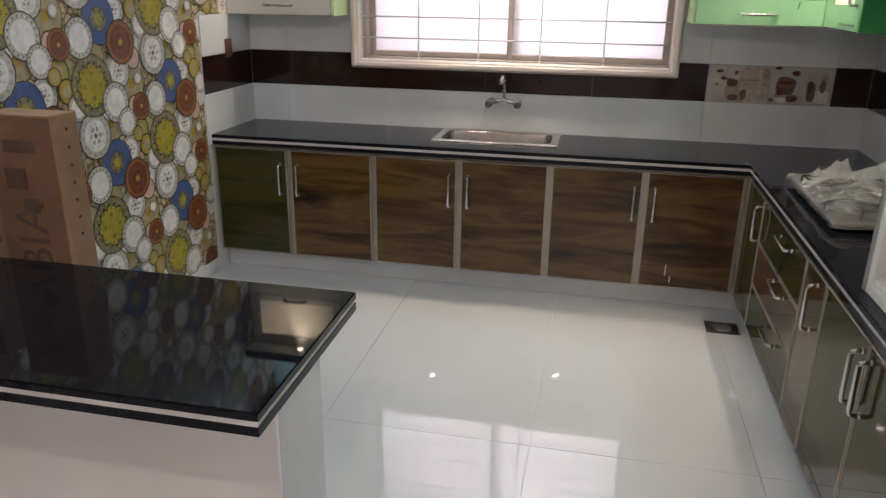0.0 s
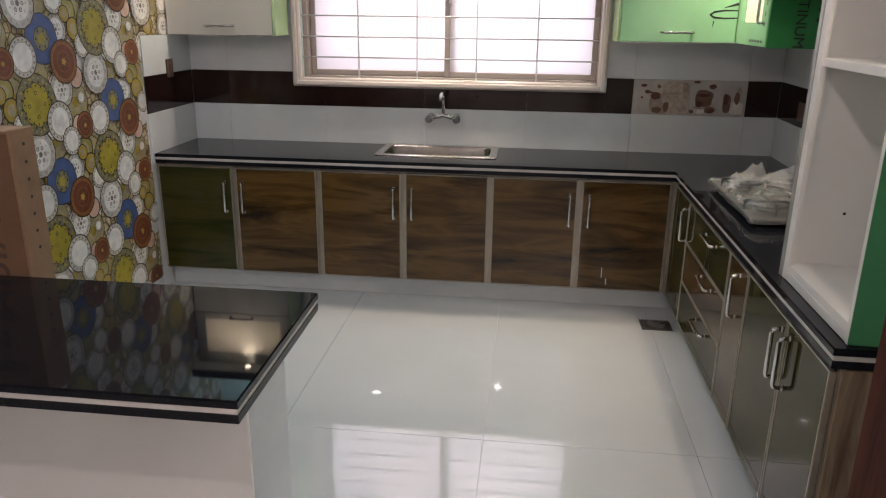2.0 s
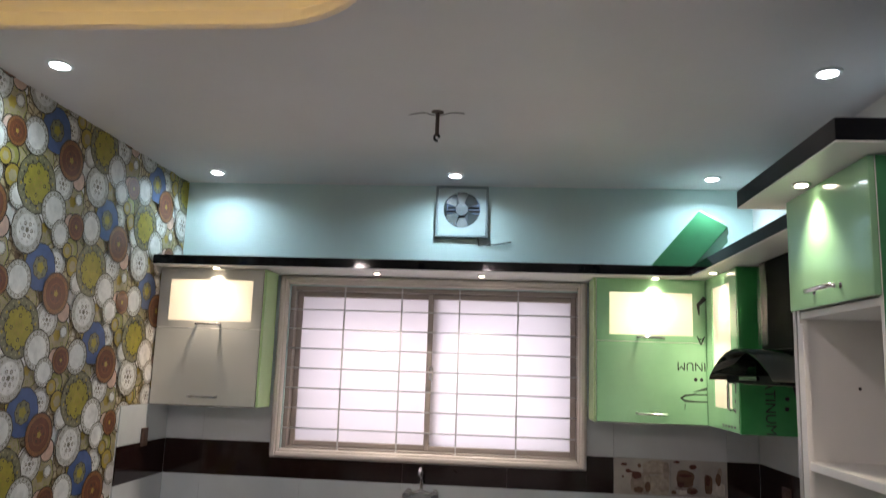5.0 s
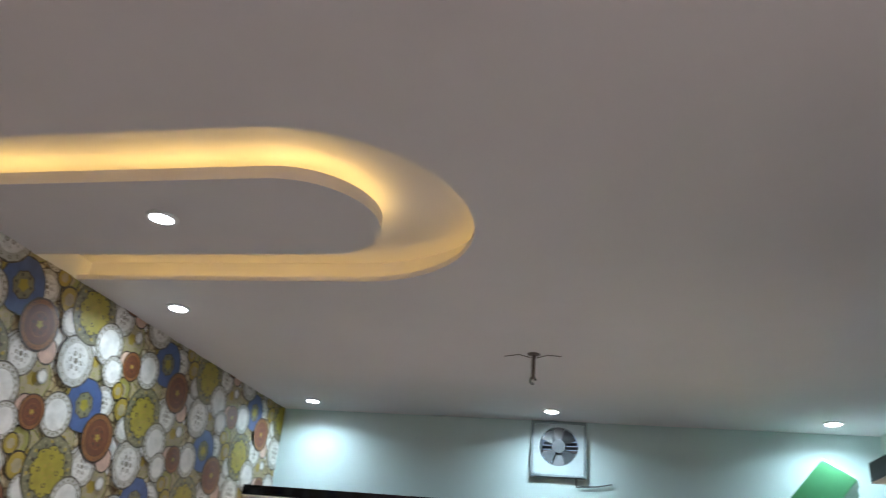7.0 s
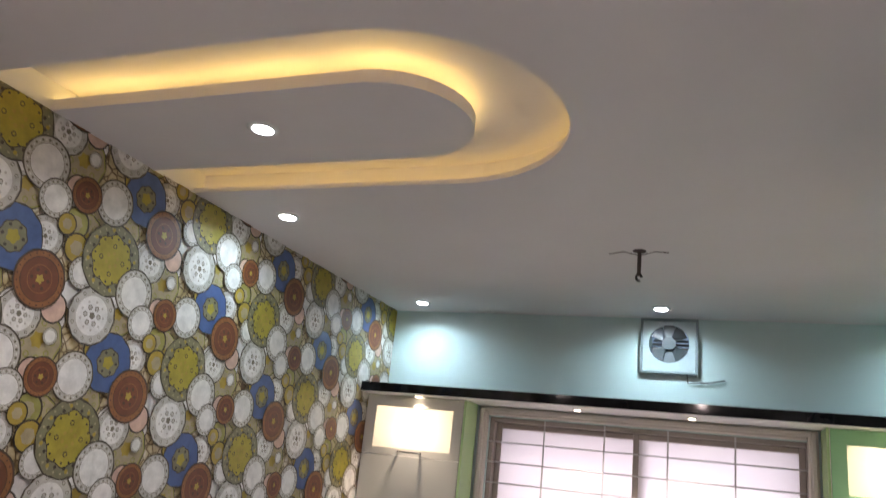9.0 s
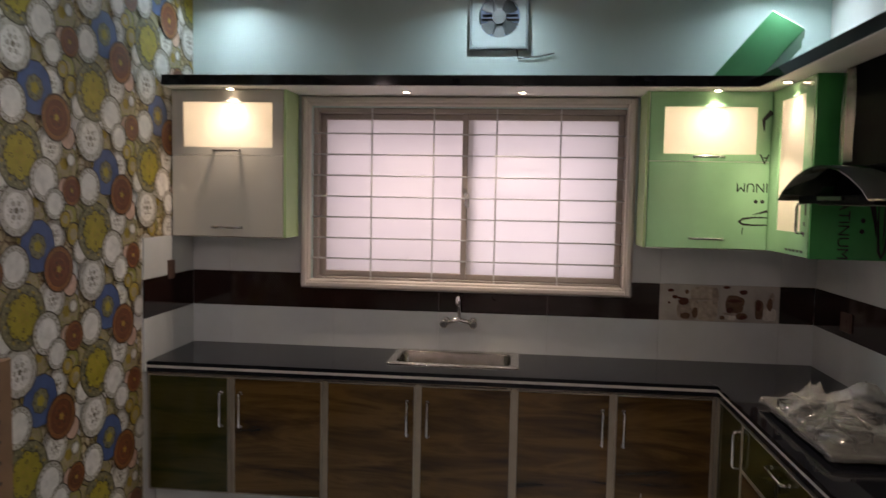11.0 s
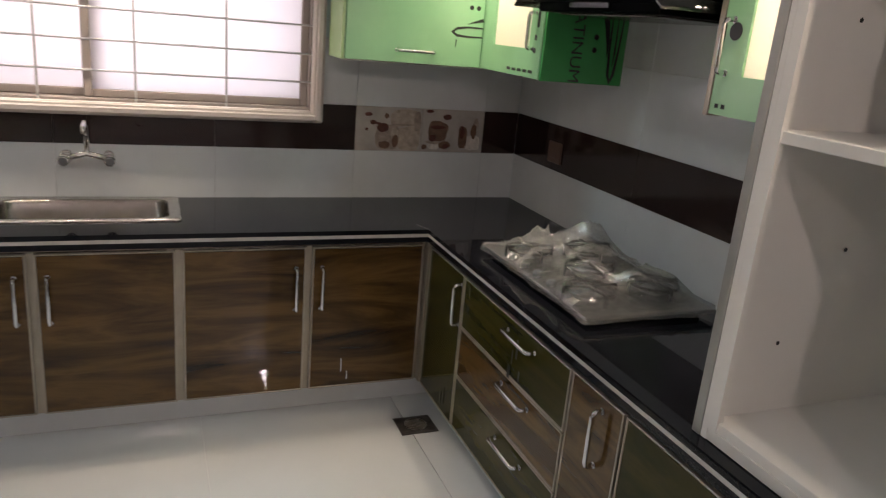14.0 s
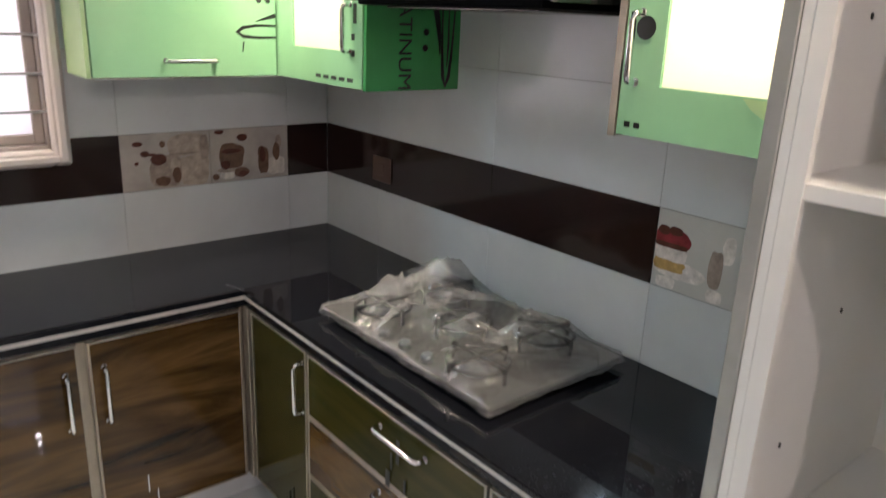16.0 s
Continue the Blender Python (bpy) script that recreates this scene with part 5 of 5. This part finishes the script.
G = 0.0006
rows_z = [(0.80, 1.098, TILE_W), (1.098, 1.315, TILE_B), (1.315, 1.62, TILE_W)]
bm = bm_box(0.011, -0.004, 0.80, W - 0.011, -0.0005, 1.2252)
bm_box(0.011, -0.004, 1.2252, 0.714, -0.0005, 1.62, bm=bm)
bm_box(2.723, -0.004, 1.2252, W - 0.011, -0.0005, 1.62, bm=bm)
splash = structure("splashback_north", bm, GROUT, "pale and dark brown tiled splashback behind the sink", "splashback")
cuts = [0.012, 0.26, 0.917, 1.575, 2.233, 2.89, 3.575, W - 0.012]
for z0, z1, m in rows_z:
    for a, b in zip(cuts, cuts[1:]):
        if m is TILE_B and a == 2.89:
            continue
        if z1 > 1.25 and a < 2.6 and b > 0.75:
            # beside and under the window
            if z0 < 1.3:
                # the brown row: cut level with the ledge under the window, full height beside it
                l, rr = max(a, 0.714), min(b, 2.723)
                if a < 0.714:
                    put_tile(splash, "tile", a + G, -0.012, z0 + G, 0.714 - a - G, 0.008, z1 - z0 - 2 * G, m, "tile")
                if b > 2.723:
                    put_tile(splash, "tile", 2.723, -0.012, z0 + G, b - 2.723 - G, 0.008, z1 - z0 - 2 * G, m, "tile")
                put_tile(splash, "tile", l + G, -0.012, z0 + G, rr - l - 2 * G, 0.008, 1.2252 - z0 - 2 * G, m, "tile")
                continue
            if z0 > 1.3:
                if a < 0.715:
                    put_tile(splash, "tile", a + G, -0.012, z0 + G, 0.714 - a - G, 0.008, z1 - z0 - 2 * G, m, "tile")
                elif b > 2.722:
                    put_tile(splash, "tile", 2.723, -0.012, z0 + G, b - 2.723 - G, 0.008, z1 - z0 - 2 * G, m, "tile")
                continue
        put_tile(splash, "tile", a + G, -0.012, z0 + G, b - a - 2 * G, 0.008, z1 - z0 - 2 * G, m, "tile")
se = structure("splashback_east", bm_box(W - 0.004, -2.95, 0.80, W - 0.0005, -0.0125, 2.44), GROUT, "pale and dark brown tiled wall behind the hob", "splashback")
cy = [-0.0125, -0.42, -1.083, -1.74, -2.34, -2.95]
for z0, z1, m in rows_z[:2] + [(1.315, 1.62, TILE_W), (1.62, 2.02, TILE_W), (2.02, 2.39, TILE_W)]:
    for b, a in zip(cy, cy[1:]):
        if m is TILE_B and a == -2.34:
            continue
        put_tile(se, "tile", W - 0.012, a + G, z0 + G, 0.008, b - a - 2 * G, z1 - z0 - 2 * G, m, "tile")
sw = structure("splashback_west", bm_box(0.0005, -0.628, 0.80, 0.004, -0.0125, CAB0), GROUT, "pale and dark brown tiled return beside the counter", "splashback")
for z0, z1, m in rows_z[:2] + [(1.315, CAB0, TILE_W)]:
    for a, b in ((-0.628, -0.30), (-0.30, -0.0125)):
        put_tile(sw, "tile", 0.004, a + G, z0 + G, 0.008, b - a - 2 * G, z1 - z0 - 2 * G, m, "tile")

# picture tiles
PIC = vary(mat("cream_picture_tile", (0.46, 0.42, 0.385), 0.2), 7, 0.75, 1.1)
INKS = {"berry": (0.10, 0.035, 0.025), "bean": (0.15, 0.085, 0.055), "jar": (0.42, 0.35, 0.29), "shade": (0.33, 0.27, 0.23), "cream": (0.62, 0.57, 0.52), "cherry": (0.22, 0.03, 0.035), "sponge": (0.50, 0.33, 0.12), "icing": (0.72, 0.68, 0.64)}
INKM = {k: vary(mat("tile_print_" + k, c, 0.25), 40, 0.7, 1.25) for k, c in INKS.items()}


PIC_CAKE = vary(mat("pale_picture_tile", (0.55, 0.55, 0.52), 0.2), 5, 0.86, 1.05)


def blob(bm, o, u, v, n, cx, cy, rx, ry, lift, seed, power=2.0, rough=0.16):
    """A printed patch: power 2 is an oval, higher is squarer."""
    vs = []
    for k in range(28):
        t = 2 * math.pi * k / 28
        c, s = math.cos(t), math.sin(t)
        w = 1 + rough * noise.noise(Vector((c * 1.6, s * 1.6, seed)))
        g = (abs(c) ** power + abs(s) ** power) ** (-1 / power)
        vs.append(bm.verts.new(o + u * max(0.002, cx + rx * w * g * c) + v * max(0.002, cy + ry * w * g * s) + n * lift))
    bm.faces.new(vs)


def printed(tile, o, u, v, n, items):
    o, u, v, n = Vector(o), Vector(u), Vector(v), Vector(n)
    lift = 0.0005
    for k, (ink, shapes) in enumerate(items):
        bm = bmesh.new()
        for s, shape in enumerate(shapes):
            lift += 0.0001
            blob(bm, o, u, v, n, *shape[:4], lift, s * 3.1 + k, *shape[4:])
        part("printed_motif", bm, INKM[ink], tile)


pt = part("picture_tile", bm_box(2.891, -0.012, 1.099, 3.232, -0.004, 1.314, 0.0012), PIC, splash, "cream tile printed with coffee beans and jar")
printed(pt, (2.891, -0.012, 1.099), (1, 0, 0), (0, 0, 1), (0, -1, 0), [
    ("jar", [(0.255, 0.165, 0.078, 0.04, 4), (0.275, 0.065, 0.06, 0.058, 4)]), ("shade", [(0.165, 0.068, 0.062, 0.062, 3.5), (0.318, 0.15, 0.018, 0.05, 3), (0.255, 0.132, 0.075, 0.004, 3)]),
    ("jar", [(0.20, 0.085, 0.02, 0.03)]), ("bean", [(0.15, 0.03, 0.03, 0.018), (0.205, 0.05, 0.018, 0.03), (0.155, 0.172, 0.011, 0.013)]),
    ("berry", [(0.062, 0.178, 0.019, 0.010), (0.088, 0.14, 0.016, 0.012), (0.138, 0.115, 0.032, 0.022), (0.055, 0.105, 0.008, 0.007), (0.112, 0.135, 0.018, 0.006)])])
pt = part("picture_tile", bm_box(3.234, -0.012, 1.099, 3.574, -0.004, 1.314, 0.0012), PIC, splash, "cream tile printed with biscuits and a cup")
printed(pt, (3.234, -0.012, 1.099), (1, 0, 0), (0, 0, 1), (0, -1, 0), [
    ("cream", [(0.285, 0.05, 0.042, 0.036, 4), (0.07, 0.03, 0.035, 0.018)]), ("shade", [(0.09, 0.05, 0.065, 0.012), (0.295, 0.15, 0.014, 0.03)]), ("bean", [(0.088, 0.105, 0.052, 0.05, 3.5), (0.128, 0.035, 0.034, 0.02), (0.018, 0.024, 0.015, 0.012), (0.225, 0.08, 0.024, 0.058, 3), (0.285, 0.11, 0.016, 0.036)]),
    ("berry", [(0.038, 0.204, 0.02, 0.008), (0.135, 0.178, 0.024, 0.014), (0.085, 0.125, 0.04, 0.01), (0.06, 0.07, 0.02, 0.018), (0.135, 0.03, 0.02, 0.012), (0.222, 0.10, 0.014, 0.03)])])
pt = part("picture_tile", bm_box(W - 0.012, -2.34 + 0.001, 1.099, W - 0.004, -1.741, 1.314, 0.0012), PIC_CAKE, se, "pale tile printed with a layered berry cake")
printed(pt, (W - 0.012, -1.741, 1.099), (0, -1, 0), (0, 0, 1), (-1, 0, 0), [
    ("icing", [(0.085, 0.058, 0.085, 0.024), (0.045, 0.018, 0.03, 0.016, 4), (0.215, 0.15, 0.018, 0.035, 3), (0.19, 0.02, 0.022, 0.018, 4)]), ("shade", [(0.185, 0.09, 0.02, 0.05, 3)]),
    ("sponge", [(0.05, 0.068, 0.047, 0.017, 5)]), ("icing", [(0.052, 0.099, 0.049, 0.018, 5)]),
    ("cherry", [(0.052, 0.14, 0.052, 0.026, 4)]), ("berry", [(0.025, 0.16, 0.02, 0.013), (0.06, 0.163, 0.022, 0.012), (0.05, 0.122, 0.05, 0.007, 4)])])

# floor tiles
fx = [0.0, 0.40, 1.265, 2.13, 2.995, W]
fy = [0.0, -0.36, -2.115, -3.82, -5.55, BACK]
for a, b in zip(fx, fx[1:]):
    for d, c_ in zip(fy, fy[1:]):
        put_tile(room, "floor_tile", a + 0.001, c_ + 0.001, -0.010, b - a - 0.002, d - c_ - 0.002, 0.010, FLOOR_T, "floor_tile")
